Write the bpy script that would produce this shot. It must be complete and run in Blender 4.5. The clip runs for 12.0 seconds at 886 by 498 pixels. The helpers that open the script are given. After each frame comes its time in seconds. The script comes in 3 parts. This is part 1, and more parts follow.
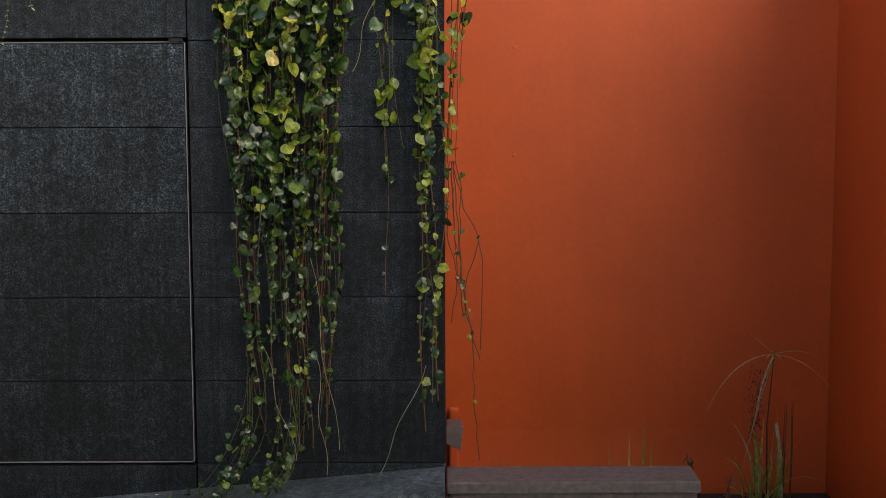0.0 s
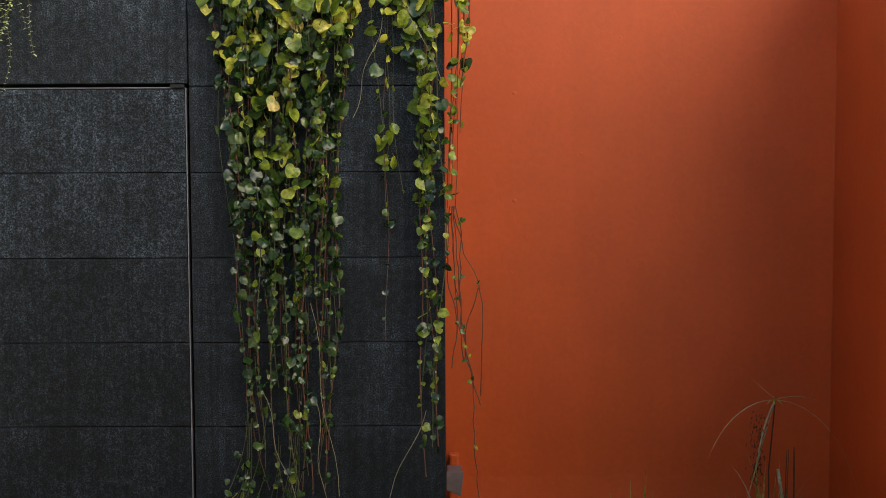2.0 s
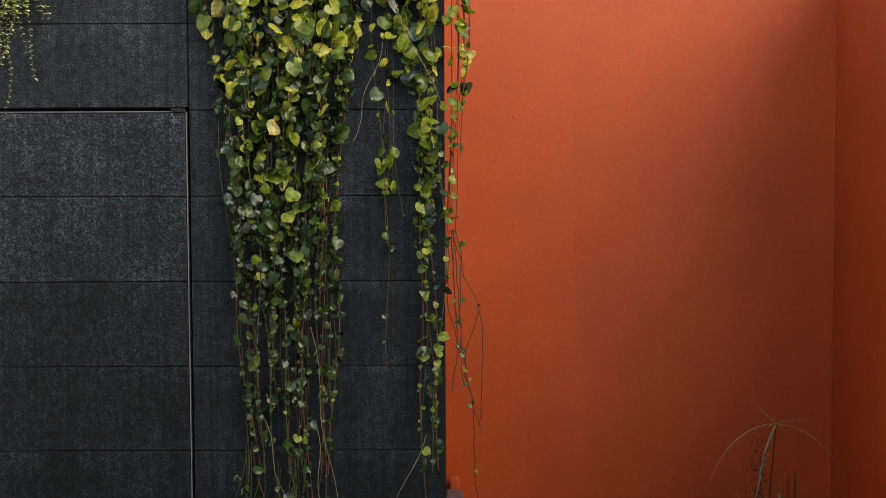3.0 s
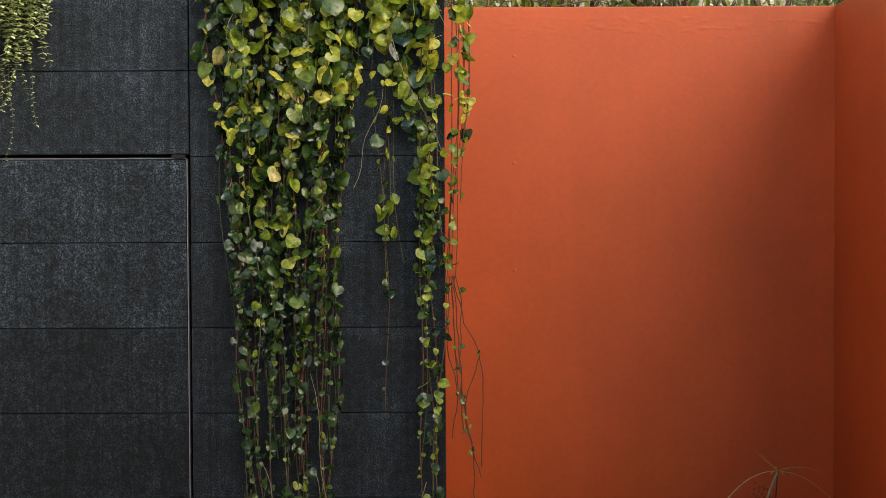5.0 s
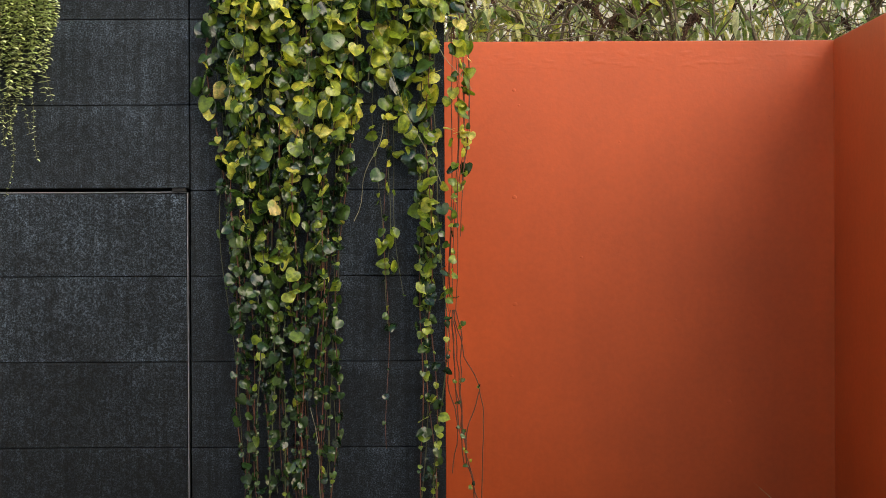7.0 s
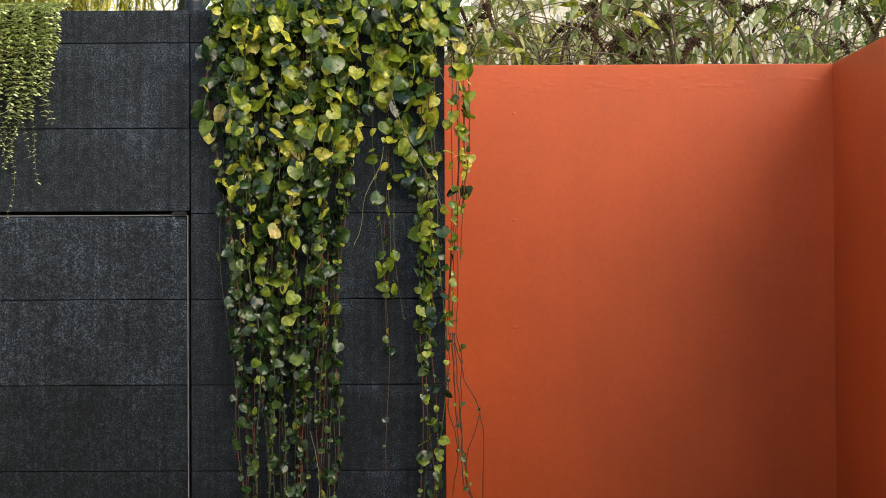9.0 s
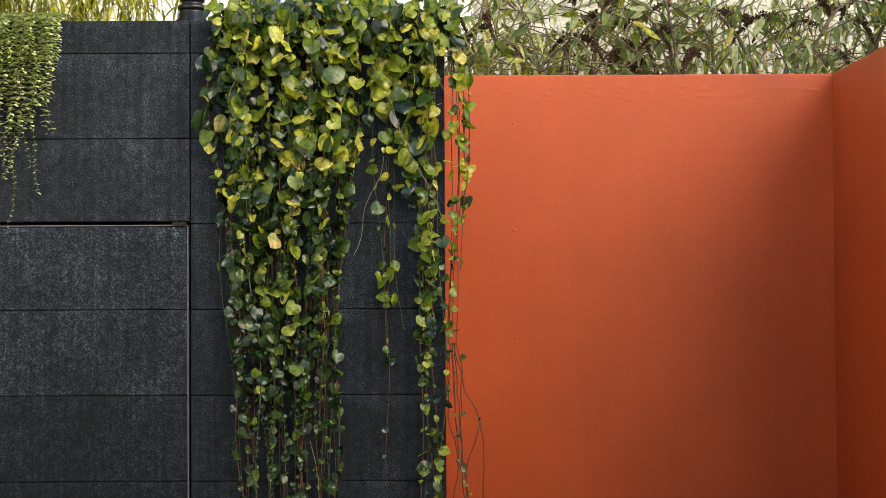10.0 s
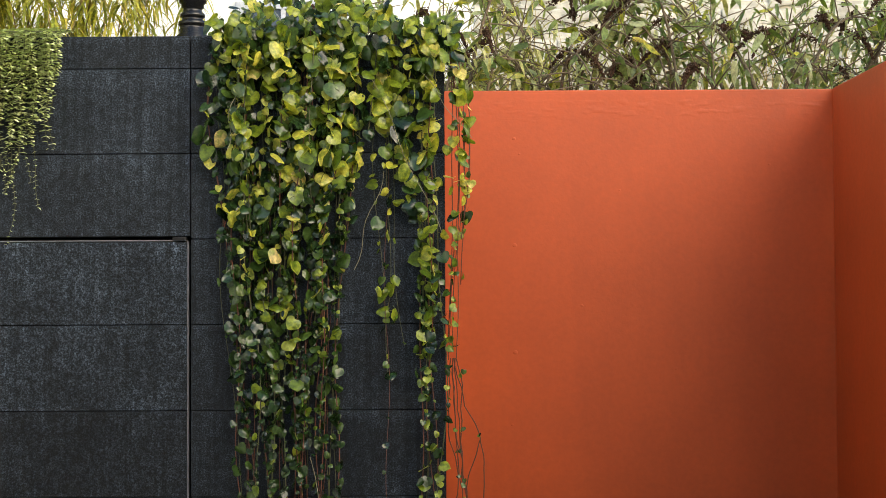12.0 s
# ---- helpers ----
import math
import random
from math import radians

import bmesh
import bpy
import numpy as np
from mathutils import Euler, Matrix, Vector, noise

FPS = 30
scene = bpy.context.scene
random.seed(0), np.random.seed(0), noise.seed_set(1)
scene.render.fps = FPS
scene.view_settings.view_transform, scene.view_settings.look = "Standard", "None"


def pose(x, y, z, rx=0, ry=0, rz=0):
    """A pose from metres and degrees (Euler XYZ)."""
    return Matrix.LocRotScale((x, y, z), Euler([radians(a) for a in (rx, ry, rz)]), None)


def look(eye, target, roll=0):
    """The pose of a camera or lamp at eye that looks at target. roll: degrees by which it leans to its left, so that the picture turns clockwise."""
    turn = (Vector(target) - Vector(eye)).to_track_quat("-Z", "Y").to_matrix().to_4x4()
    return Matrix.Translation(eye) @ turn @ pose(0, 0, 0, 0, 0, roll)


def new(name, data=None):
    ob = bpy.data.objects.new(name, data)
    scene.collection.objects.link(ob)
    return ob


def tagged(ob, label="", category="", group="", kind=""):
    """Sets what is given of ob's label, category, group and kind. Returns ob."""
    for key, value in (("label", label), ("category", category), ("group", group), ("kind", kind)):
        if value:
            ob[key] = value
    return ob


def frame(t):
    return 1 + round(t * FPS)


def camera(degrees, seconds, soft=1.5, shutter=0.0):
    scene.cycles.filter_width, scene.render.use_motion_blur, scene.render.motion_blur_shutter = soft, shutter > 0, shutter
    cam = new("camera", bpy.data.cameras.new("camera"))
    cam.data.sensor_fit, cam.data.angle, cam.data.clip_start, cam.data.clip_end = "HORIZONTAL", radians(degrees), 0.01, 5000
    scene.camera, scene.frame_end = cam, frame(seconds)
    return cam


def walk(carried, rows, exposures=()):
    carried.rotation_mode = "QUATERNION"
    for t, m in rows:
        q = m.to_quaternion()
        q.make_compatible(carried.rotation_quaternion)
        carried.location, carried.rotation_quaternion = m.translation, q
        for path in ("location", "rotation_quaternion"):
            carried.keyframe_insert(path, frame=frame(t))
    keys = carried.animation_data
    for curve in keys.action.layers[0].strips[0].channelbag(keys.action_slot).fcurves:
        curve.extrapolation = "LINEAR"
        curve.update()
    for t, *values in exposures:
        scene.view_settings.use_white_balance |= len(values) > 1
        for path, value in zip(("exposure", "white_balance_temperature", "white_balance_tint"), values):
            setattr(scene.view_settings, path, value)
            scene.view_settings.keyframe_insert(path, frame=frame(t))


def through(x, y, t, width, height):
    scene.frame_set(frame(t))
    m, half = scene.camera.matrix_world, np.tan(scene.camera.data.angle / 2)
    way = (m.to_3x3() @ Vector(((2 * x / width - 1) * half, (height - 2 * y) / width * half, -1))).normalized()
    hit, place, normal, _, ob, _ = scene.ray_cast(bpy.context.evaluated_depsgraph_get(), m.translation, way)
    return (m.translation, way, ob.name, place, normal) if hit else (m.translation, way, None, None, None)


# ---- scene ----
# The camera stands on a tripod in front of the planter wall and tilts slowly upwards.
cam = camera(35.1, 12.0, soft=0.7)
EYE = (-0.011, -6.54, 1.75)
TILT = [
    (0.0, -6.318, 0.22, -0.038), (0.5, -5.879, 0.22, -0.036), (1.0, -5.395, 0.23, -0.035), (1.5, -4.944, 0.23, -0.033),
    (2.0, -4.479, 0.23, -0.032), (2.5, -4.022, 0.24, -0.030), (3.0, -3.516, 0.24, -0.028), (4.8, -1.80, 0.25, -0.023),
    (5.0, -1.622, 0.25, -0.022), (5.5, -1.214, 0.26, -0.021), (6.0, -0.825, 0.26, -0.019), (6.5, -0.527, 0.26, -0.017),
    (7.0, -0.245, 0.27, -0.016), (9.0, 0.697, 0.28, -0.010), (9.5, 0.898, 0.28, -0.008), (10.0, 1.109, 0.28, -0.006),
    (10.5, 1.282, 0.29, -0.005), (11.0, 1.440, 0.29, -0.003), (11.5, 1.589, 0.30, -0.002), (12.0, 1.727, 0.30, 0.0),
]
walk(cam, [(t, pose(*EYE, 90 + p, r, y)) for t, p, r, y in TILT], [(0.0, 0.91, 7150, 6.5), (3.0, 1.01, 7150, 6.5), (6.0, 1.15, 7150, 6.5), (9.0, 1.22, 7150, 6.5), (12.0, 1.23, 7150, 6.5)])

# ---- light ----
SUN_FROM = Vector((0.64, -0.61, 0.44)).normalized()
world = bpy.data.worlds.new("world")
scene.world = world
world.use_nodes = True
wn = world.node_tree.nodes
sky = wn.new("ShaderNodeTexSky")
sky.sky_type = "NISHITA"
sky.sun_disc = False
sky.sun_elevation = math.asin(SUN_FROM.z)
sky.sun_rotation = math.atan2(SUN_FROM.x, SUN_FROM.y)
wn["Background"].inputs["Strength"].default_value = 0.15
world.node_tree.links.new(sky.outputs["Color"], wn["Background"].inputs["Color"])
sun_data = bpy.data.lights.new("sun", "SUN")
sun_data.energy = 1.45
sun_data.angle = radians(58)
sun_data.color = (1.0, 0.86, 0.68)
sun = new("sun", sun_data)
sun.matrix_world = look(SUN_FROM * 30, (0, 0, 0))


# ---- materials ----
def material(name, rough=0.6, metal=0.0):
    m = bpy.data.materials.new(name)
    m.use_nodes = True
    b = m.node_tree.nodes["Principled BSDF"]
    b.inputs["Roughness"].default_value = rough
    b.inputs["Metallic"].default_value = metal
    return m, m.node_tree, b


def node(tree, kind, **values):
    n = tree.nodes.new(kind)
    for key, value in values.items():
        n.inputs[key.replace("_", " ")].default_value = value
    return n


def ramp(tree, source, stops):
    r = tree.nodes.new("ShaderNodeValToRGB")
    e = r.color_ramp.elements
    while len(e) < len(stops):
        e.new(0.5)
    for el, (p, c) in zip(e, stops):
        el.position = p
        el.color = (*c, 1) if len(c) == 3 else c
    tree.links.new(source, r.inputs[0])
    return r.outputs[0]


def grey(v):
    return (v, v, v)


def noise_at(tree, coords, scale, detail=4.0, stretch=None, rough=0.55):
    n = node(tree, "ShaderNodeTexNoise", Scale=scale, Detail=detail, Roughness=rough)
    src = coords
    if stretch:
        mp = tree.nodes.new("ShaderNodeMapping")
        mp.inputs["Scale"].default_value = stretch
        tree.links.new(coords, mp.inputs["Vector"])
        src = mp.outputs[0]
    tree.links.new(src, n.inputs["Vector"])
    return n.outputs["Fac"]


def mix(tree, a, b, fac, mode="MULTIPLY"):
    m = tree.nodes.new("ShaderNodeMix")
    m.data_type, m.blend_type = "RGBA", mode
    for val, sock in ((fac, 0), (a, 6), (b, 7)):
        if isinstance(val, (int, float)):
            m.inputs[sock].default_value = val
        elif isinstance(val, tuple):
            m.inputs[sock].default_value = (*val, 1)
        else:
            tree.links.new(val, m.inputs[sock])
    return m.outputs[2]


def world_coords(tree):
    g = tree.nodes.new("ShaderNodeNewGeometry")
    return g.outputs["Position"]


def bump(tree, bsdf, height, strength, distance):
    b = node(tree, "ShaderNodeBump", Strength=strength, Distance=distance)
    tree.links.new(height, b.inputs["Height"])
    tree.links.new(b.outputs[0], bsdf.inputs["Normal"])


def stone_material(name, low, high, rough, streak=0.5, bloom_dapple=False):
    """Flamed dark stone: dark-and-pale speckle, stains, vertical streaks, each slab's tone from its object colour."""
    m, t, b = material(name, rough)
    c = world_coords(t)
    speck = noise_at(t, c, 140, 5.0, rough=0.82)
    middle = tuple((x + y) / 3.2 for x, y in zip(low, high))
    grain = ramp(t, speck, [(0.445, low), (0.52, middle), (0.60, high)])
    clots = ramp(t, noise_at(t, c, 26, 4.0, rough=0.7), [(0.40, grey(0.55)), (0.60, grey(1.35))])
    cloud = ramp(t, noise_at(t, c, 2.6, 6.0, rough=0.62), [(0.36, grey(0.62)), (0.50, grey(0.92)), (0.66, grey(1.35))])
    runs = ramp(t, noise_at(t, c, 8.0, 6.0, (4.5, 1.0, 0.12), 0.75), [(0.36, grey(0.42)), (0.66, grey(1.5))])
    info = t.nodes.new("ShaderNodeObjectInfo")
    col = mix(t, mix(t, mix(t, mix(t, grain, clots, 1.0), cloud, 1.0), runs, streak), info.outputs["Color"], 1.0)
    if bloom_dapple:
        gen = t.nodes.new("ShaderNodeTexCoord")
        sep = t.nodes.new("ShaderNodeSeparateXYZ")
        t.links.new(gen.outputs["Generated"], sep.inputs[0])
        # Top band is mineral bloom; the bottom band paints in sun dapple.
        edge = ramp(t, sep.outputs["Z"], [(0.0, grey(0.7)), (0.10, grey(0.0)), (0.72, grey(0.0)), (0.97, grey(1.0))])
        salt_dapple = mix(t, edge, ramp(t, noise_at(t, c, 9.0, 7.0, (1.6, 1.0, 0.7), 0.7), [(0.44, grey(0.0)), (0.66, grey(0.9))]), 1.0)
        col = mix(t, col, mix(t, col, grey(2.4), 1.0), salt_dapple, "MIX")
    t.links.new(col, b.inputs["Base Color"])
    rr = ramp(t, speck, [(0.3, grey(rough - 0.12)), (0.7, grey(rough + 0.15))])
    t.links.new(rr, b.inputs["Roughness"])
    b.inputs["Specular IOR Level"].default_value = 0.22
    bump(t, b, speck, 0.5, 0.004)
    return m


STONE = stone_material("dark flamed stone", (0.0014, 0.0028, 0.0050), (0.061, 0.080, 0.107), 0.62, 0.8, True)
PAVE = stone_material("paving stone", (0.05, 0.062, 0.076), (0.16, 0.19, 0.22), 0.6, 0.3)


def plaster_material(name, base):
    """Painted render: trowelled relief, faint blotches and dirt."""
    m, t, b = material(name, 0.46)
    c = world_coords(t)
    blot = ramp(t, noise_at(t, c, 1.4, 6.0), [(0.3, grey(0.88)), (0.7, grey(1.06))])
    fine = ramp(t, noise_at(t, c, 30, 5.0), [(0.3, grey(0.95)), (0.7, grey(1.04))])
    drip = ramp(t, noise_at(t, c, 3.0, 5.0, (3.0, 3.0, 0.25)), [(0.35, grey(0.975)), (0.65, grey(1.015))])
    t.links.new(mix(t, mix(t, mix(t, base, blot, 1.0), fine, 1.0), drip, 1.0), b.inputs["Base Color"])
    h = mix(t, noise_at(t, c, 55, 6.0), noise_at(t, c, 7, 4.0), 0.5, "MIX")
    bump(t, b, h, 0.16, 0.008)
    return m


ORANGE = plaster_material("orange painted render", (0.61, 0.095, 0.019))
CREAM = plaster_material("cream render", (0.72, 0.68, 0.58))
WHITE = plaster_material("white render", (0.82, 0.81, 0.78))
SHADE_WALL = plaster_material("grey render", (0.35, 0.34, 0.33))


def plain(name, colour, rough, metal=0.0, vary=0.2, scale=20.0):
    m, t, b = material(name, rough, metal)
    c = world_coords(t)
    v = ramp(t, noise_at(t, c, scale, 5.0), [(0.3, grey(1 - vary)), (0.7, grey(1 + vary))])
    t.links.new(mix(t, colour, v, 1.0), b.inputs["Base Color"])
    return m


BLACK = plain("black gap", (0.006, 0.006, 0.007), 0.8)
IRON = plain("black cast iron", (0.008, 0.008, 0.009), 0.25)
TRIM = plain("dark metal edge trim", (0.17, 0.17, 0.19), 0.45, 0.3)
GREY_METAL = plain("grey painted metal", (0.15, 0.115, 0.115), 0.5, 0.2)
SOIL = plain("dark soil", (0.035, 0.024, 0.018), 0.95, 0.0, 0.5, 40)
GRAVEL = plain("pale gravel", (0.42, 0.38, 0.31), 0.9, 0.0, 0.4, 30)
GLASS_DARK = plain("window glass", (0.05, 0.06, 0.08), 0.08, 0.0, 0.1)
PALE_STONE = plain("pale sunlit stone", (0.52, 0.50, 0.44), 0.85, 0.0, 0.3, 9)
BENCH_STONE = plain("brown-grey bench stone", (0.098, 0.080, 0.082), 0.6, 0.0, 0.38, 32)
YARD_BOUNCE = plain("pale light-bouncing yard paving", (0.50, 0.46, 0.40), 0.8, 0.0, 0.15, 5)
FRAME_PAINT = plain("grey window paint", (0.45, 0.47, 0.52), 0.4)


def leaf_material(name, stops, rough=0.38, through=0.35, blotch=0.4, second=None):
    """Leaf: a colour of its own for each leaf or island, blotches, light shining through the blade."""
    m, t, b = material(name, rough)
    info = t.nodes.new("ShaderNodeObjectInfo")
    geo = t.nodes.new("ShaderNodeNewGeometry")
    add = t.nodes.new("ShaderNodeMath")
    add.operation = "ADD"
    t.links.new(info.outputs["Random"], add.inputs[0])
    t.links.new(geo.outputs["Random Per Island"], add.inputs[1])
    fr = t.nodes.new("ShaderNodeMath")
    fr.operation = "FRACT"
    t.links.new(add.outputs[0], fr.inputs[0])
    base = ramp(t, fr.outputs[0], stops)
    spots = ramp(t, noise_at(t, geo.outputs["Position"], 45, 4.0, rough=0.65), [(0.35, grey(1 - blotch)), (0.68, grey(1 + blotch))])
    if second:
        patchy = ramp(t, noise_at(t, geo.outputs["Position"], 24, 3.0, rough=0.6), [(0.47, grey(0.0)), (0.60, grey(0.85))])
        base = mix(t, base, second, patchy, "MIX")
    col = mix(t, base, spots, 1.0)
    t.links.new(col, b.inputs["Base Color"])
    b.inputs["Specular IOR Level"].default_value = 0.6
    tr = t.nodes.new("ShaderNodeBsdfTranslucent")
    t.links.new(mix(t, col, (1.25, 1.15, 0.5), 1.0), tr.inputs["Color"])
    ms = t.nodes.new("ShaderNodeMixShader")
    ms.inputs[0].default_value = through
    t.links.new(b.outputs[0], ms.inputs[1])
    t.links.new(tr.outputs[0], ms.inputs[2])
    t.links.new(ms.outputs[0], t.nodes["Material Output"].inputs["Surface"])
    bump(t, b, noise_at(t, geo.outputs["Position"], 90, 2.0), 0.25, 0.003)
    return m


LEAF_DARK = leaf_material("deep green vine leaf", [(0.0, (0.008, 0.022, 0.009)), (0.5, (0.024, 0.056, 0.014)), (1.0, (0.070, 0.120, 0.022))], 0.20, 0.2)
LEAF_LIME = leaf_material("lime green vine leaf", [(0.0, (0.11, 0.18, 0.016)), (0.5, (0.23, 0.30, 0.024)), (1.0, (0.42, 0.46, 0.06))], 0.30, 0.35, 0.4, (0.08, 0.14, 0.016))
LEAF_YELLOW = leaf_material("yellowing vine leaf", [(0.0, (0.50, 0.50, 0.05)), (0.8, (0.72, 0.66, 0.13)), (1.0, (0.72, 0.56, 0.22))], 0.36, 0.35, 0.35, (0.22, 0.29, 0.03))
LEAF_SMALL = leaf_material("small pale green leaf", [(0.0, (0.32, 0.41, 0.15)), (0.5, (0.60, 0.68, 0.31)), (1.0, (0.80, 0.85, 0.56))], 0.5, 0.10, 0.25)
LEAF_STRAP = leaf_material("narrow yellow-green blade", [(0.0, (0.20, 0.25, 0.03)), (0.6, (0.42, 0.42, 0.05)), (1.0, (0.60, 0.50, 0.10))], 0.5)
LEAF_SHRUB = leaf_material("grey-green shrub leaf", [(0.0, (0.10, 0.16, 0.04)), (0.5, (0.24, 0.32, 0.10)), (0.85, (0.46, 0.50, 0.28)), (1.0, (0.62, 0.60, 0.30))], 0.42)
LEAF_SUNNY = leaf_material("yellow-green sunlit leaf", [(0.0, (0.20, 0.24, 0.06)), (0.6, (0.42, 0.43, 0.14)), (1.0, (0.62, 0.58, 0.30))], 0.55)
BLADE = leaf_material("green grass blade", [(0.0, (0.13, 0.22, 0.03)), (0.6, (0.24, 0.33, 0.06)), (1.0, (0.44, 0.40, 0.13))], 0.45)
BLADE_PALE = leaf_material("pale grey-green bract", [(0.0, (0.30, 0.34, 0.22)), (1.0, (0.48, 0.47, 0.32))], 0.45)
STRAW = leaf_material("dry straw blade", [(0.0, (0.30, 0.22, 0.09)), (1.0, (0.45, 0.36, 0.17))], 0.7)
STEM_RED = plain("reddish brown vine stem", (0.10, 0.030, 0.013), 0.6, 0.0, 0.4)
STEM_GREEN = plain("olive vine stem", (0.055, 0.060, 0.018), 0.6, 0.0, 0.4)
STEM_PALE = plain("pale vine stem", (0.20, 0.18, 0.10), 0.6, 0.0, 0.3)
BARK = plain("grey-brown bark", (0.16, 0.12, 0.075), 0.9, 0.0, 0.4, 60)
DRY = plain("dried brown flowers", (0.075, 0.036, 0.018), 0.95, 0.0, 0.5, 80)


# ---- builders ----
def link(name, bm, mat, parent=None, label=""):
    me = bpy.data.meshes.new(name)
    bm.to_mesh(me)
    bm.free()
    me.materials.append(mat)
    ob = new(name, me)
    if parent:
        ob.parent = parent
    if label:
        tagged(ob, label)
    return ob


def part(name, bm, mat, parent, label=""):
    return link(name, bm, mat, parent, label)


def thing(name, at, label, category, group="", kind=""):
    ob = new(name)
    ob.empty_display_size = 0.1
    ob.matrix_basis = Matrix.Translation(at)
    return tagged(ob, label, category, group, kind)


def box(bm, lo, hi, bevel=0.0):
    sub = bmesh.new()
    bmesh.ops.create_cube(sub, size=1)
    lo, hi = Vector(lo), Vector(hi)
    for v in sub.verts:
        v.co = Vector([(l + h) / 2 + c * (h - l) for l, h, c in zip(lo, hi, v.co)])
    if bevel:
        bmesh.ops.bevel(sub, geom=sub.edges[:], offset=bevel, segments=2, affect="EDGES", profile=0.6)
    me = bpy.data.meshes.new("tmp")
    sub.to_mesh(me)
    sub.free()
    bm.from_mesh(me)
    bpy.data.meshes.remove(me)
    return bm


def boxes(*specs):
    bm = bmesh.new()
    for lo, hi, bev in specs:
        box(bm, lo, hi, bev)
    return bm


def tube(verts, faces, path, radii, sides=5):
    """Adds a tube round the path to lists of vertices and faces."""
    base = len(verts)
    n = len(path)
    for i, p in enumerate(path):
        p = Vector(p)
        d = (Vector(path[min(i + 1, n - 1)]) - Vector(path[max(i - 1, 0)]))
        d = d.normalized() if d.length > 1e-6 else Vector((0, 0, 1))
        a = d.cross(Vector((0.3, 1, 0.2))).normalized()
        b = d.cross(a)
        r = radii if isinstance(radii, (int, float)) else radii[i]
        for k in range(sides):
            w = 2 * math.pi * k / sides
            verts.append(tuple(p + (a * math.cos(w) + b * math.sin(w)) * r))
    for i in range(n - 1):
        for k in range(sides):
            k2 = (k + 1) % sides
            faces.append((base + i * sides + k, base + i * sides + k2, base + (i + 1) * sides + k2, base + (i + 1) * sides + k))


def raw(name, verts, faces, mat, parent=None, label="", smooth=True):
    me = bpy.data.meshes.new(name)
    me.from_pydata(verts, [], faces)
    me.materials.append(mat)
    if smooth:
        me.shade_smooth()
    ob = new(name, me)
    if parent:
        ob.parent = parent
    if label:
        tagged(ob, label)
    return ob


def lathe(bm_profile, centre, sides=24):
    verts, faces = [], []
    for r, z in bm_profile:
        for k in range(sides):
            w = 2 * math.pi * k / sides
            verts.append((centre[0] + r * math.cos(w), centre[1] + r * math.sin(w), centre[2] + z))
    for i in range(len(bm_profile) - 1):
        for k in range(sides):
            k2 = (k + 1) % sides
            faces.append((i * sides + k, i * sides + k2, (i + 1) * sides + k2, (i + 1) * sides + k))
    return verts, faces


def table(rows, z):
    """Linear reading of (height, value) rows, heights falling."""
    if z >= rows[0][0]:
        return rows[0][1]
    for (z0, v0), (z1, v1) in zip(rows, rows[1:]):
        if z >= z1:
            return v1 + (v0 - v1) * (z - z1) / (z0 - z1)
    return rows[-1][1]


# ---- setting ----
ORANGE_Y, RIGHT_X, TOP = 1.84, 2.333, 2.953
RAMP_SLOPE, RAMP_TOP = 0.086, -0.02
BED_Z, GROUND_Z = -0.69, -0.74

ground = link("ground", boxes(((-400, -400, GROUND_Z - 1), (400, 400, GROUND_Z), 0)), GRAVEL)
tagged(ground, "pale gravel ground reaching to the horizon", "ground", kind="structure")

# Back wall and side wall of the orange niche, with a slightly uneven top arris.
wall_back = link("wall_back", boxes(((0.0, ORANGE_Y, GROUND_Z), (RIGHT_X + 0.3, ORANGE_Y + 0.25, TOP), 0.008)), ORANGE)
tagged(wall_back, "tall orange painted rendered garden wall", "wall", kind="structure")
wall_side = link("wall_side", boxes(((RIGHT_X, 0.30, GROUND_Z), (RIGHT_X + 0.25, ORANGE_Y + 0.003, TOP + 0.004), 0.008)), ORANGE)
tagged(wall_side, "orange painted rendered return wall", "wall", kind="structure")

band_v, band_f = [], []
for i in range(121):
    x = 0.004 + (RIGHT_X - 0.008) * i / 120
    top = -0.29 + 0.022 * noise.noise(Vector((x * 5, 0, 1))) + 0.006 * noise.noise(Vector((x * 25, 0, 5)))
    mid = -0.50 + 0.008 * noise.noise(Vector((x * 7, 3, 1)))
    rough = noise.noise(Vector((x * 9, 2, 2))) + 0.6 * noise.noise(Vector((x * 31, 4, 2)))
    band_v += [(x, ORANGE_Y + 0.001, top + 0.012), (x, ORANGE_Y - 0.002 - 0.0028 * rough, top - 0.03), (x, ORANGE_Y - 0.004, mid + 0.014), (x, ORANGE_Y - 0.008 - 0.006 * noise.noise(Vector((x * 5, 8, 2))), mid - 0.006), (x, ORANGE_Y - 0.014, BED_Z - 0.02)]
for i in range(120):
    for k in range(4):
        band_f.append((i * 5 + k, i * 5 + k + 1, i * 5 + k + 6, i * 5 + k + 5))
raw("plinth", band_v, band_f, ORANGE, wall_back, "rough patched render at the foot")

# Trowelled ripples under the wall's top edge.
rip_v, rip_f, RIP_X, RIP_Z = [], [], 170, 22
for i in range(RIP_X + 1):
    for k in range(RIP_Z + 1):
        x, f = 0.004 + (RIGHT_X - 0.008) * i / RIP_X, k / RIP_Z
        z = TOP - 0.012 - (0.20 + 0.07 * noise.noise(Vector((x * 2.5, 7, 0)))) * f
        lift = 0.0020 * noise.noise(Vector((x * 7, 1, z * 48))) + 0.0016 * noise.noise(Vector((x * 19, 5, z * 80)))
        rip_v.append((x, ORANGE_Y + 0.0006 - max(0.0, lift + 0.0006) * math.sin(math.pi * f), z))
for i in range(RIP_X):
    for k in range(RIP_Z):
        q = i * (RIP_Z + 1) + k
        rip_f.append((q, q + 1, q + RIP_Z + 2, q + RIP_Z + 1))
